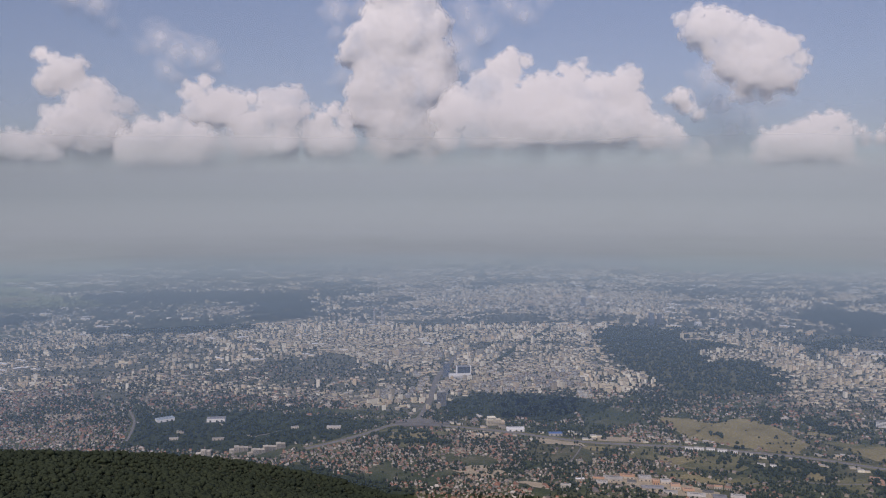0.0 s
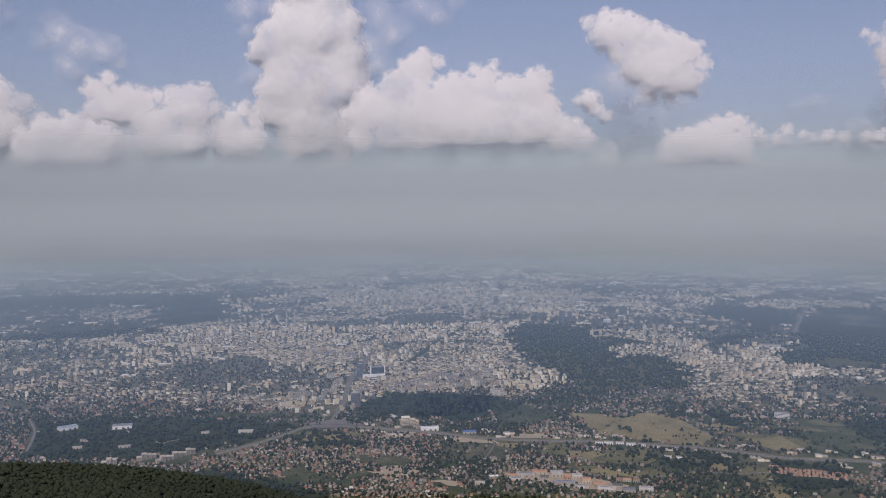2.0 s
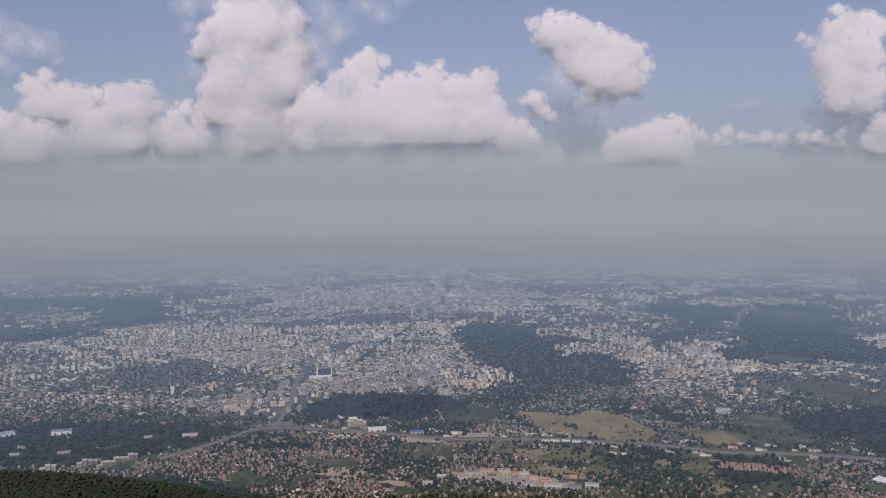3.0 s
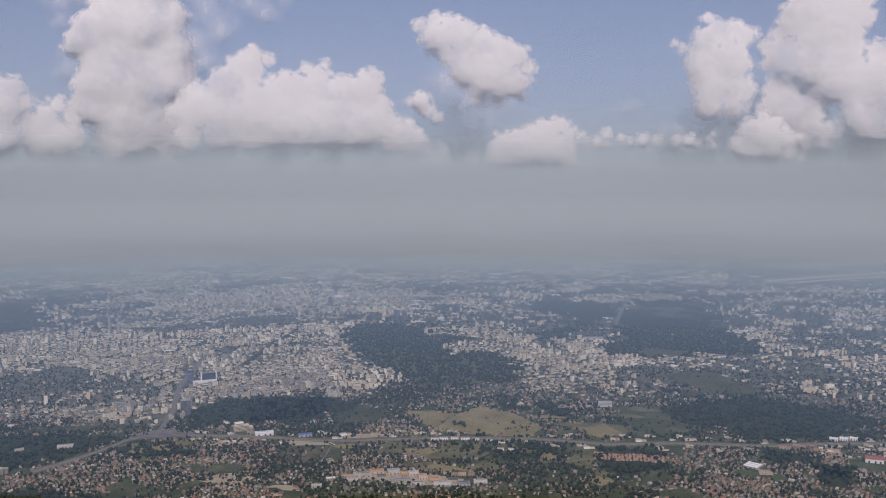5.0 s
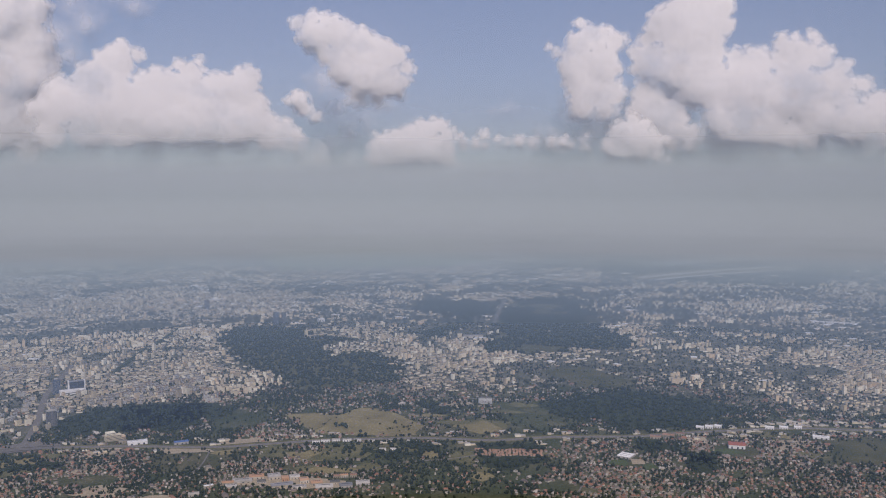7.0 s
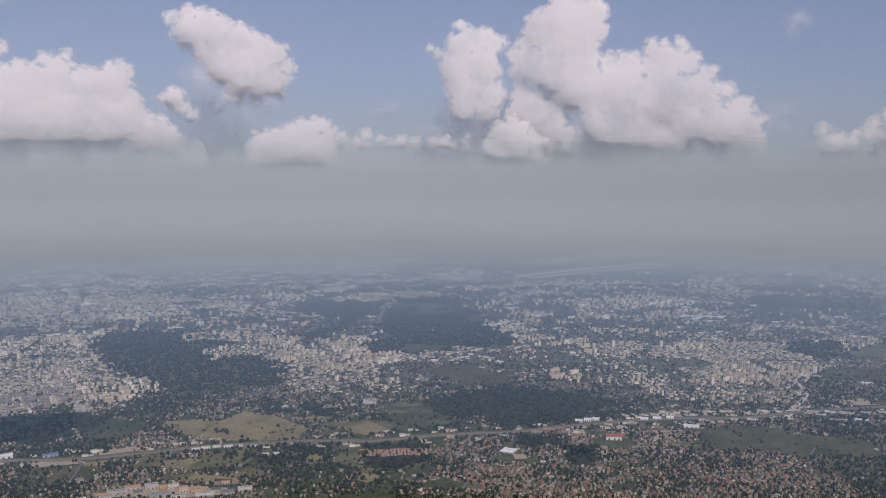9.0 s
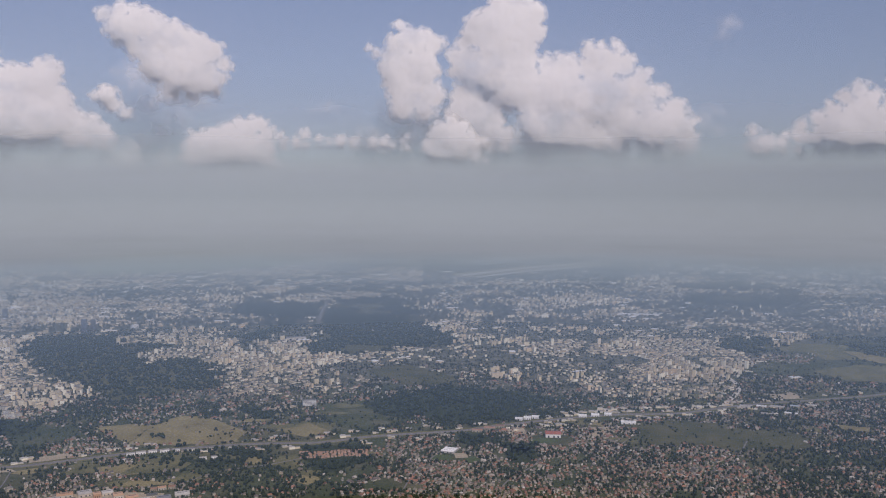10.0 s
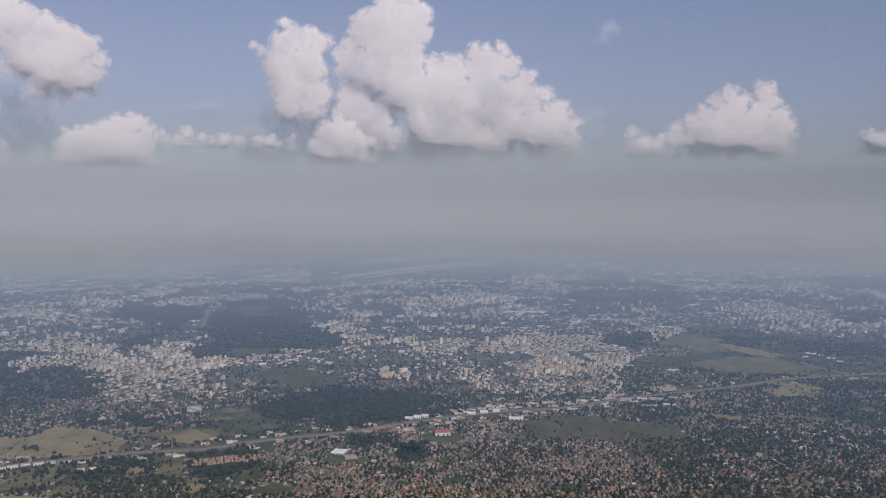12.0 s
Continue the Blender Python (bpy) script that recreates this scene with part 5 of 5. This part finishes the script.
def lattice(r0, r1, along, across, jitter, cell=330.0, b0=-31.0, b1=74.0):
    """Places in rows, district by district, each district turned its own way. Returns x, y, the rows' direction."""
    xs, ys, ts = [], [], []
    g = np.random.default_rng(int(r0 + along * 10))
    n = int(r1 / cell) + 2
    for ix in range(-n, n + 1):
        for iy in range(0, n + 1):
            cx, cy = (ix + 0.5) * cell, (iy + 0.5) * cell
            rc, bc = math.hypot(cx, cy), math.degrees(math.atan2(cx, cy))
            if rc < r0 - cell or rc > r1 + cell or bc < b0 - 22 or bc > b1 + 22:
                continue
            turn = g.choice([0.1, 0.3, 0.5, 0.9, -0.2, -0.5]) + g.normal(0, 0.12)
            u = np.arange(-cell * 0.75, cell * 0.75, along)
            w = np.arange(-cell * 0.75, cell * 0.75, across)
            u, w = [a.ravel() for a in np.meshgrid(u, w)]
            u = u + g.normal(0, jitter * along, len(u))
            w = w + g.normal(0, jitter * across, len(w))
            x = cx + u * math.cos(turn) - w * math.sin(turn)
            y = cy + u * math.sin(turn) + w * math.cos(turn)
            keep = (abs(x - cx) < cell / 2) & (abs(y - cy) < cell / 2)
            xs.append(x[keep]), ys.append(y[keep]), ts.append(np.full(keep.sum(), turn))
    x, y, t = np.concatenate(xs), np.concatenate(ys), np.concatenate(ts)
    r, b = np.hypot(x, y), np.degrees(np.arctan2(x, y))
    keep = (r > r0) & (r < r1) & (b > b0) & (b < b1)
    return x[keep], y[keep], t[keep]


def spread(count, b0, b1, r0, r1):
    b = rng.uniform(b0, b1, count)
    r = np.sqrt(rng.uniform(r0 * r0, r1 * r1, count))
    return r * np.sin(np.radians(b)), r * np.cos(np.radians(b))


DENSE = [
    [(1.5, 1150), (9.5, 1120), (13.6, 1190), (13.2, 1290), (11.6, 1380), (10.0, 1490), (5.0, 1500), (1.0, 1420)],
    [(21.4, 1190), (27.5, 1190), (27.0, 1440), (20.4, 1420)],
    [(46.5, 1130), (53.0, 1150), (53.5, 1330), (47.5, 1300)],
]


def green_belt(x, y):
    """Parks, tree belts and wide avenues between the districts."""
    belt = np.abs(field_noise(x, y, 420, 27) - 0.5) < 0.035
    return (field_noise(x, y, 260, 21) < 0.16) | belt


def open_land(x, y):
    return in_any(WOODS_AND_CLOUD_SHADE, x, y) | in_any(DRY, x, y) | in_any(GREEN, x, y) | in_any(OLIVE, x, y) | in_any(FIELDS, x, y)


def beside_road(b, r):
    """True off the ring road and its cleared verges, which are wider on the near side."""
    off = r - ring_at(b)
    return (off > 7) | (off < np.where(b > 43, -19, -10)) | (b < -9.5)


def block_share(b, r):
    """How much of the land carries large buildings."""
    start = np.interp(b, [-31, -20, -9, -4, 2, 9, 11, 15, 20, 22, 29, 31, 43, 46, 53, 56, 59, 74], [1180, 1170, 1090, 1010, 1030, 1140, 1160, 1230, 1260, 1130, 1110, 1200, 1190, 1090, 1110, 1500, 1700, 1720])
    s = np.clip((r - start) / 60, 0, 1)
    s *= np.interp(r, [2400, 3000, 3500, 4100], [1, 0.9, 0.55, 0.15])
    west = (b < -9) & (r > 1780) & (r < 2330)
    s = np.where(west, s * 0.5, np.where(b < -13, s * 0.82, s))
    s = np.where((b < -10) & (r > 3050), s * 0.3, s)
    s = np.where((b > 34) & (b < 47) & (r > 2560) & (r < 3350), s * 0.12, s)
    s = np.where((b > 44) & (r > 2700), s * 0.5, s)
    return s


BOX, BLOCK, STEP = box_shape(), block_shape(), step_shape()
NEAR_BLOCKS = []


def build_city():
    """Slab blocks, towers and low infill, row by row, out to the haze."""
    kinds = {"a": [], "b": [], "c": []}
    for r0, r1, along, across in ((1000, 1700, 9.0, 9.6), (1700, 2500, 12.0, 12.5), (2500, 4200, 17.0, 18.0)):
        x, y, t = lattice(r0, r1, along, across, 0.15, 190.0)
        r, b = np.hypot(x, y), np.degrees(np.arctan2(x, y))
        n1 = field_noise(x, y, 210, 1)
        n2 = field_noise(x, y, 120, 4)
        n3 = field_noise(x, y, 520, 8)
        share = block_share(b, r) * np.clip(np.where(b > 18, 2.3 * n1 - 0.32, 1.7 * n1 + 0.05) + 0.5 * (n3 - 0.5), 0.06, 0.97) * np.where(in_any(CLOUD_SHADE_TREES, x, y), 0.45, 1)
        share = share * np.where(green_belt(x, y), 0.07, 1)
        share = np.where(in_any(DENSE, x, y), np.maximum(share, 0.35 + 0.5 * n2), share)
        keep = (rng.random(len(x)) < share) & ~open_land(x, y) & free_of_landmarks(x, y) & (np.abs(r - ring_at(b)) > 12)
        x, y, t, r, b, n1, n2 = (a[keep] for a in (x, y, t, r, b, n1, n2))
        n = len(x)
        tall = (n2 > 0.56) & (rng.random(n) < 0.6)
        spot = (rng.random(n) < 0.03) & (n1 > 0.4)
        low = ~tall & (rng.random(n) < 0.5)
        lx = np.where(tall, rng.uniform(4.5, 9, n), rng.uniform(3.4, 7.5, n)) * along / 9.8
        ly = np.where(tall, rng.uniform(2.6, 3.4, n), rng.uniform(2.8, 5.5, n)) * (along / 9.8) ** 0.8
        h = np.where(tall, rng.uniform(4.6, 8.6, n), rng.uniform(2.2, 4.4, n))
        h = np.where(low, rng.uniform(1.6, 3.0, n), h)
        long = (rng.random(n) < 0.22) & ~tall
        lx, h = np.where(long, lx * rng.uniform(1.5, 2.6, n), lx), np.where(long, h * 0.7, h)
        grow = np.exp(rng.normal(0, 0.25, n))
        lx, ly = lx * grow, ly * np.exp(rng.normal(0, 0.2, n))
        lx, ly, h = np.where(spot, rng.uniform(4, 6, n), lx), np.where(spot, rng.uniform(3.5, 5, n), ly), np.where(spot, rng.uniform(8, 13, n), h)
        west = np.interp(b, [-14, -6], [0.68, 1])
        lx, ly, h = lx * west ** 0.5, ly * west ** 0.4, h * west * 0.9
        t = t + np.where(rng.random(n) < 0.3, math.pi / 2, 0) + rng.normal(0, 0.05, n)
        near = tall & (r < 1420) & (r > 1100) & (b > -9) & (b < 32) & ~spot
        pick = np.where(near)[0][:150]
        NEAR_BLOCKS.extend((x[i], y[i], t[i], lx[i], h[i]) for i in pick)
        rest = np.ones(n, bool)
        rest[pick] = False
        form = rng.integers(0, 3, n)
        for k, key in enumerate("abc"):
            m = rest & ((form == k) if r1 < 2600 else (k == 0))
            kinds[key].append([a[m] for a in (x, y, t, lx, ly, h)])
    for key, shape in (("a", BOX), ("b", BLOCK), ("c", STEP)):
        x, y, t, lx, ly, h = [np.concatenate(c) for c in zip(*kinds[key])]
        ob = scatter("city_buildings", shape, x, y, np.zeros(len(x)), t, lx, ly, h, [M_BLOCK, M_FLAT])
        tagged(ob, "pale concrete apartment and office buildings of the wide city", "buildings", kind="stuff")


def build_warehouses():
    """Large pale roofs of works and markets scattered through the far city."""
    x, y = spread(900, -30, 72, 1250, 3300)
    r, b = np.hypot(x, y), np.degrees(np.arctan2(x, y))
    keep = (rng.random(900) < 0.5 * (0.25 + block_share(b, r))) & ~open_land(x, y) & free_of_landmarks(x, y)
    x, y, r = x[keep], y[keep], r[keep]
    n = len(x)
    grow = np.interp(r, [1250, 3000], [1, 2.0])
    ob = scatter("warehouses", STEP, x, y, np.zeros(n), rng.choice([0.1, 0.4, -0.3, 0.9], n), rng.uniform(10, 22, n) * grow, rng.uniform(5, 11, n) * grow, rng.uniform(1.6, 3.2, n) * grow ** 0.5, [M_BLOCK, M_WHITE])
    tagged(ob, "long pale warehouse and market roofs in the far city", "warehouses", kind="stuff")


def build_block(length, floors):
    """One slab block in the foreground of the city, with its parts."""
    h = floors * 0.72 + 0.3
    e = new("apartment_block")
    part("wall", box_mesh(length, 3.2, h), e, [M_BLOCK])
    part("roof", box_mesh(length + 0.2, 3.4, 0.22, 0.04, h), e, [M_FLAT])
    n = 2 if length > 10 else 1
    for i in range(n):
        part("stair_head", box_mesh(1.6, 1.8, 0.7, 0.04, h + 0.2), e, [M_CONC], Matrix.Translation(((i + 0.5) * length / n - length / 2, 0.2, 0)))
    row = box_mesh(length * 0.97, 3.26, 0.3)
    row.materials.append(M_GLASS)
    slab = box_mesh(length * 0.6, 0.35, 0.2)
    slab.materials.append(M_WHITE)
    for f in range(floors):
        part("window_row", row, e, [M_GLASS], Matrix.Translation((0, 0, 0.42 + f * 0.72)))
        if f:
            part("balcony", slab, e, [M_WHITE], Matrix.Translation((0, -1.75, 0.2 + f * 0.72)))
    tagged(e, "pale concrete slab apartment block with rows of balconies", "apartment block", "slab blocks of the southern districts")
    return e


build_city()
build_warehouses()
protos = [build_block(7, 5), build_block(9, 7), build_block(11, 6), build_block(8, 8)]
used = set()
for i, (x, y, t, lx, h) in enumerate(NEAR_BLOCKS):
    k = i % 4
    m = pose(x, y, 0, 0, 0, math.degrees(t))
    if k not in used:
        protos[k].matrix_basis = m
        used.add(k)
    else:
        copy_thing(protos[k], m)

# ---------------------------------------------------------------- suburbs
HOUSE_A, HOUSE_B = house_shape(0.22, 0.44), house_shape(0.08, 0.48)


def clearing(x, y):
    """Small open plots without houses or trees."""
    return (field_noise(x, y, 46, 11) > 0.8) | (field_noise(x, y, 120, 15) > 0.88)


def house_share(b, r):
    """How much of the suburbs carries houses."""
    inner = ring_at(b)
    s = np.where(r < inner, 0.62, 0.4)
    s = np.where((b > 17) & (b < 30) & (r < inner), 0.22, s)
    s = np.where((b > 4) & (b < 20) & (r < 830), 0.45, s)
    s = np.where((b > -9) & (b < 11) & (r < inner - 15), 0.9, s)
    s = np.where((b > 33) & (b < 58) & (r < inner - 60), 0.85, s)
    s = np.where((b > 56) & (r < inner - 50), np.interp(b, [58, 66], [0.9, 0.6]), s)
    s = np.where((b > 62) & (r < 1000), 0.65, s)
    s = np.where((b > -9) & (b < 2) & (r > inner), 0.18, s)
    s = np.where((b > 9) & (b < 30) & (r > inner) & (r < 1200), 0.3, s)
    s = np.where((b > 30) & (b < 46) & (r > inner), 0.3, s)
    s = np.where(b > 54, np.where(r > inner, 0.3, s), s)
    s = np.where((b < -5) & (r > 850), np.where(r > inner, 0.6, 0.9), s)
    s = np.where(b < -19, 0.85, s)
    return s


def build_suburbs():
    x, y, t = lattice(690, 1520, 4.3, 4.1, 0.2, 120)
    r, b = np.hypot(x, y), np.degrees(np.arctan2(x, y))
    n1 = field_noise(x, y, 70, 2)
    share = house_share(b, r) * np.clip(2.6 * n1 - 0.25, 0.08, 1.0) * (1 - 0.8 * block_share(b, r))
    share = np.where(in_any(HAMLETS, x, y), 0.3 + 0.6 * n1, np.where(r < 1330, share, 0)) * np.where(r > 1330, 0.5, 1)
    clear = ~open_land(x, y) & free_of_landmarks(x, y) & beside_road(b, r) & (height(x, y) < 0.5) & ~(clearing(x, y) & ~in_any(HAMLETS, x, y))
    keep = (rng.random(len(x)) < share) & clear
    hx, hy, ht = x[keep], y[keep], t[keep]
    n = len(hx)
    grow = np.exp(rng.normal(0, 0.22, n)) * np.where(rng.random(n) < 0.05, 1.7, 1)
    sx, sy, sz = rng.uniform(1.6, 2.9, n) * grow, rng.uniform(1.3, 2.0, n) * grow, rng.uniform(1.3, 2.2, n) * grow ** 0.6
    ht = ht + rng.normal(0, 0.12, n) + np.where(rng.random(n) < 0.4, math.pi / 2, 0)
    hr, hb = np.hypot(hx, hy), np.degrees(np.arctan2(hx, hy))
    near = np.where((hr < 800) & (hb > 30) & (hb < 66))[0][:260]
    rest = np.ones(n, bool)
    rest[near] = False
    flat = rng.random(n) < 0.16
    gable = rng.random(n) < 0.4
    for shape, m, mats in ((HOUSE_A, rest & ~flat & ~gable, [M_WALL, M_TILE]), (HOUSE_B, rest & ~flat & gable, [M_WALL, M_TILE]), (BLOCK, rest & flat, [M_WALL, M_FLAT])):
        ob = scatter("suburb_houses", shape, hx[m], hy[m], np.zeros(m.sum()), ht[m], sx[m], sy[m], sz[m], mats)
        tagged(ob, "pale suburban houses with red-brown tiled roofs", "houses", kind="stuff")
    made = []
    for k in range(4):
        e = new("house")
        w, d, h = ((2.3, 1.9, 1.2), (2.8, 2.0, 1.3), (2.1, 2.0, 1.5), (2.9, 1.9, 1.1))[k]
        part("wall", box_mesh(w, d, h), e, [M_WALL])
        hip = [0.25, 0.05, 0.3, 0.15][k]
        v, q, tr, qi, ti = house_shape(hip)
        me = bpy.data.meshes.new("roof")
        vv = v[8:] * (w, d, 2.2) + (0, 0, h - 0.52 * 2.2 + 0.01)
        me.from_pydata([tuple(p) for p in vv], [], [(0, 1, 5, 4), (2, 3, 4, 5), (1, 2, 5), (3, 0, 4), (3, 2, 1, 0)])
        roof = part("roof", me, e, [M_TILE])
        part("chimney", box_mesh(0.28, 0.28, 0.7), roof, [M_WALL], Matrix.Translation((w * 0.2, d * 0.15, h + 0.35)))
        win = box_mesh(0.34, 0.06, 0.4)
        win.materials.append(M_GLASS)
        for s in (-0.28, 0.02, 0.3):
            part("window", win, e, [M_GLASS], Matrix.Translation((w * s, -d / 2 - 0.015, h * 0.5)))
        tagged(e, "pale plastered house with a red-brown tiled roof", "house", "houses of the hillside suburb")
        made.append(e)
    for i, j in enumerate(near):
        m = pose(hx[j], hy[j], 0, 0, 0, math.degrees(ht[j]))
        if i < 4:
            made[i].matrix_basis = m
        else:
            copy_thing(made[i % 4], m)


build_suburbs()

# small pale pavilions and villas inside the woods
x, y = spread(9000, -28, 70, 890, 2300)
ok = in_any(WOODS_AND_CLOUD_SHADE, x, y) & free_of_landmarks(x, y) & (field_noise(x, y, 60, 31) > 0.66) & (rng.random(9000) < 0.12)
k = ok.sum()
ob = scatter("park_pavilions", STEP, x[ok], y[ok], np.zeros(k), rng.uniform(-0.6, 0.6, k), rng.uniform(2.0, 4.5, k), rng.uniform(1.6, 3, k), rng.uniform(2.2, 3.4, k), [M_WALL, M_FLAT])
tagged(ob, "small pale pavilions half hidden in dark woods", "pavilions", kind="stuff")

# long low commercial sheds along the ring road
b = np.concatenate([np.linspace(-2, 68, 150), np.linspace(40, 57, 90)]) + rng.normal(0, 0.15, 240)
side = rng.choice([-1, 1], 240)
d = ring_at(b) + side * rng.uniform(8, 30, 240)
x, y = d * np.sin(np.radians(b)), d * np.cos(np.radians(b))
ok = ~open_land(x, y) & free_of_landmarks(x, y) & (rng.random(240) < np.where((b > 54) | ((b > 16) & (b < 24)), 0.35, 0.8))
k = ok.sum()
ob = scatter("roadside_sheds", STEP, x[ok], y[ok], np.zeros(k), -np.radians(b[ok]) + rng.normal(0.1, 0.15, k), rng.uniform(5, 12, k), rng.uniform(3, 6, k), rng.uniform(1.2, 2.4, k), [M_BLOCK, M_DULL])
tagged(ob, "low pale commercial sheds lining the ring road", "sheds", kind="stuff")


# rows of orange-roofed terraced houses
u, w = [a.ravel() for a in np.meshgrid(np.arange(-32, 33, 3.4), np.arange(-9, 10, 4.6))]
c = polar(28.2, 869)
t0 = -0.45
u, w = u + rng.normal(0, 0.5, len(u)), w + 1.6 * np.sin(u * 0.16) + rng.normal(0, 0.3, len(u))
x, y = c.x + u * math.cos(t0) - w * math.sin(t0), c.y + u * math.sin(t0) + w * math.cos(t0)
n = len(x)
ob = scatter("terraced_houses", HOUSE_B, x, y, np.zeros(n), np.full(n, t0) + rng.normal(0, 0.03, n), rng.uniform(2.0, 2.9, n), rng.uniform(1.5, 2.0, n), rng.uniform(1.4, 2.0, n), [M_WALL, M_TERRACE])
tagged(ob, "rows of terraced houses with orange tiled roofs", "houses", kind="stuff")


# ---------------------------------------------------------------- trees
def trees(name, x, y, size, shapes, mat, label, rise=1.0):
    z = height(x, y) - 0.15
    n = len(x)
    pick = rng.integers(0, len(shapes), n)
    for k, s in enumerate(shapes):
        m = pick == k
        w = size[m] * rng.uniform(0.8, 1.2, m.sum())
        ob = scatter(name, s, x[m], y[m], z[m], rng.uniform(0, 6.28, m.sum()), w, w * rng.uniform(0.85, 1.15, m.sum()), size[m] * rise * rng.uniform(0.8, 1.25, m.sum()), [mat], True)
        tagged(ob, label, "trees", kind="stuff")


FAR_CROWNS = [crown_shape(1, 1, s) for s in (1, 2, 3)]
MID_CROWNS = [crown_shape(2, 1, s) for s in (4, 5, 6)]
NEAR_CROWNS = [crown_shape(4, 1, s, 90) for s in (7, 8, 9)]

# mountain forest below the viewpoint
x, y = spread(10300, -31, 2, 185, 440)
tall = 0.75 + 0.6 * field_noise(x, y, 40, 41)
trees("mountain_forest", x, y, rng.uniform(1.2, 3.2, len(x)) * tall, MID_CROWNS, M_FOREST, "dense dark green broadleaf forest on the mountain slope", 0.7)
x, y = spread(1500, 2, 76, 480, 700)
trees("foothill_trees", x, y, rng.uniform(2.8, 4.6, len(x)), FAR_CROWNS, M_FOREST, "dark green trees at the foot of the mountain", 1.1)



def single_trees():
    """Separate broadleaf trees on the open upper slope, each with trunk and crown."""
    made = []
    for k, shape in enumerate(NEAR_CROWNS):
        e = new("tree")
        bm = bmesh.new()
        bmesh.ops.create_cone(bm, cap_ends=True, segments=7, radius1=0.22, radius2=0.1, depth=1.6)
        bmesh.ops.translate(bm, vec=(0, 0, 0.7), verts=bm.verts)
        part("trunk", solid(bm), e, [M_BARK])
        v, _, f, _, _ = shape
        me = bpy.data.meshes.new("crown")
        me.from_pydata([tuple(q) for q in v * (2.5, 2.4, 2.3) + (0, 0, 0.2)], [], f.tolist())
        part("crown", me, e, [M_FOREST])
        tagged(e, "dark green broadleaf tree on the mountain slope", "tree", "trees of the mountain slope")
        made.append(e)
    x, y = spread(160, -30, -4, 190, 300)
    z = height(x, y)
    for i in range(len(x)):
        m = pose(x[i], y[i], z[i], 0, 0, rng.uniform(0, 360))
        if i < 3:
            made[i].matrix_basis = m
        else:
            copy_thing(made[i % 3], m)


single_trees()

# woods and parks, and the woods that stand in for cloud shadow
x, y = spread(180000, -30, 72, 690, 3100)
r = np.hypot(x, y)
keep = in_any(WOODS_AND_CLOUD_SHADE, x, y) & free_of_landmarks(x, y) & (np.abs(r - ring_at(np.degrees(np.arctan2(x, y)))) > 6)
x, y, r = x[keep], y[keep], r[keep]
keep = (r < 1400) | (field_noise(x, y, 75, 33) < 0.7)
x, y, r = x[keep], y[keep], r[keep]
trees("wood", x, y, rng.uniform(3.2, 4.8, len(x)) * np.interp(r, [1000, 2200, 3100], [1.1, 1.7, 2.4]), FAR_CROWNS, M_TREE, "dark green tree crowns of woods and parks, in places standing in for cloud shadow", 0.8)

# garden trees between the houses
x, y = spread(104000, -30, 72, 690, 1330)
r, b = np.hypot(x, y), np.degrees(np.arctan2(x, y))
grow = np.clip(1.6 - 1.3 * field_noise(x, y, 70, 2), 0.4, 1) * np.clip(2.3 * field_noise(x, y, 34, 6) - 0.35, 0.1, 1.2) * np.where(clearing(x, y), 0.08, 1) * np.where(in_any(DRY, x, y), 0.02 + 0.5 * (field_noise(x, y, 40, 17) > 0.8), 1) * np.where(in_any(OLIVE, x, y), 0.15, 1) * np.where(in_any(GREEN, x, y), 0.1, 1) * (1 - 0.75 * block_share(b, r))
grow = np.where((b > 16) & (b < 31) & (r < ring_at(b) - 12), grow * 1.5, grow) * np.where(in_any(HAMLETS, x, y), 0.85, 1)
grow = np.where((b > 46) & (r < ring_at(b) - 20), np.where(in_any(DRY, x, y) | in_any(OLIVE, x, y) | in_any(GREEN, x, y), 0.05, np.maximum(grow, np.interp(b, [46, 60], [0.25, 0.64]))), grow)
keep = (rng.random(len(x)) < 0.95 * grow) & ~in_any(WOODS_AND_CLOUD_SHADE, x, y) & free_of_landmarks(x, y) & beside_road(b, r)
x, y = x[keep], y[keep]
trees("garden_trees", x, y, np.minimum(1.6 * np.exp(np.abs(rng.normal(0, 0.4, len(x)))), 3.6) * np.where(b[keep] > 55, 1.1, 1.0), FAR_CROWNS, M_TREE, "dark green garden and roadside trees")

# street trees of the city, crowded where they stand in for cloud shadow
x, y = spread(41500, -30, 72, 1100, 2500)
r, b = np.hypot(x, y), np.degrees(np.arctan2(x, y))
keep = (rng.random(len(x)) < np.where(in_any(CLOUD_SHADE_TREES, x, y) | green_belt(x, y), 1.0, np.clip(1.2 - 1.5 * field_noise(x, y, 210, 1), 0.1, 0.9))) & ~in_any(WOODS_AND_CLOUD_SHADE, x, y) & ~in_any(DRY, x, y) & ~in_any(GREEN, x, y) & free_of_landmarks(x, y)
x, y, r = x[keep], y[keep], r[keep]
trees("street_trees", x, y, rng.uniform(2.0, 3.6, len(x)) * np.interp(r, [1150, 2500], [1, 1.7]), FAR_CROWNS, M_TREE, "dark green trees between city blocks, crowded in place of cloud shadow", 0.8)
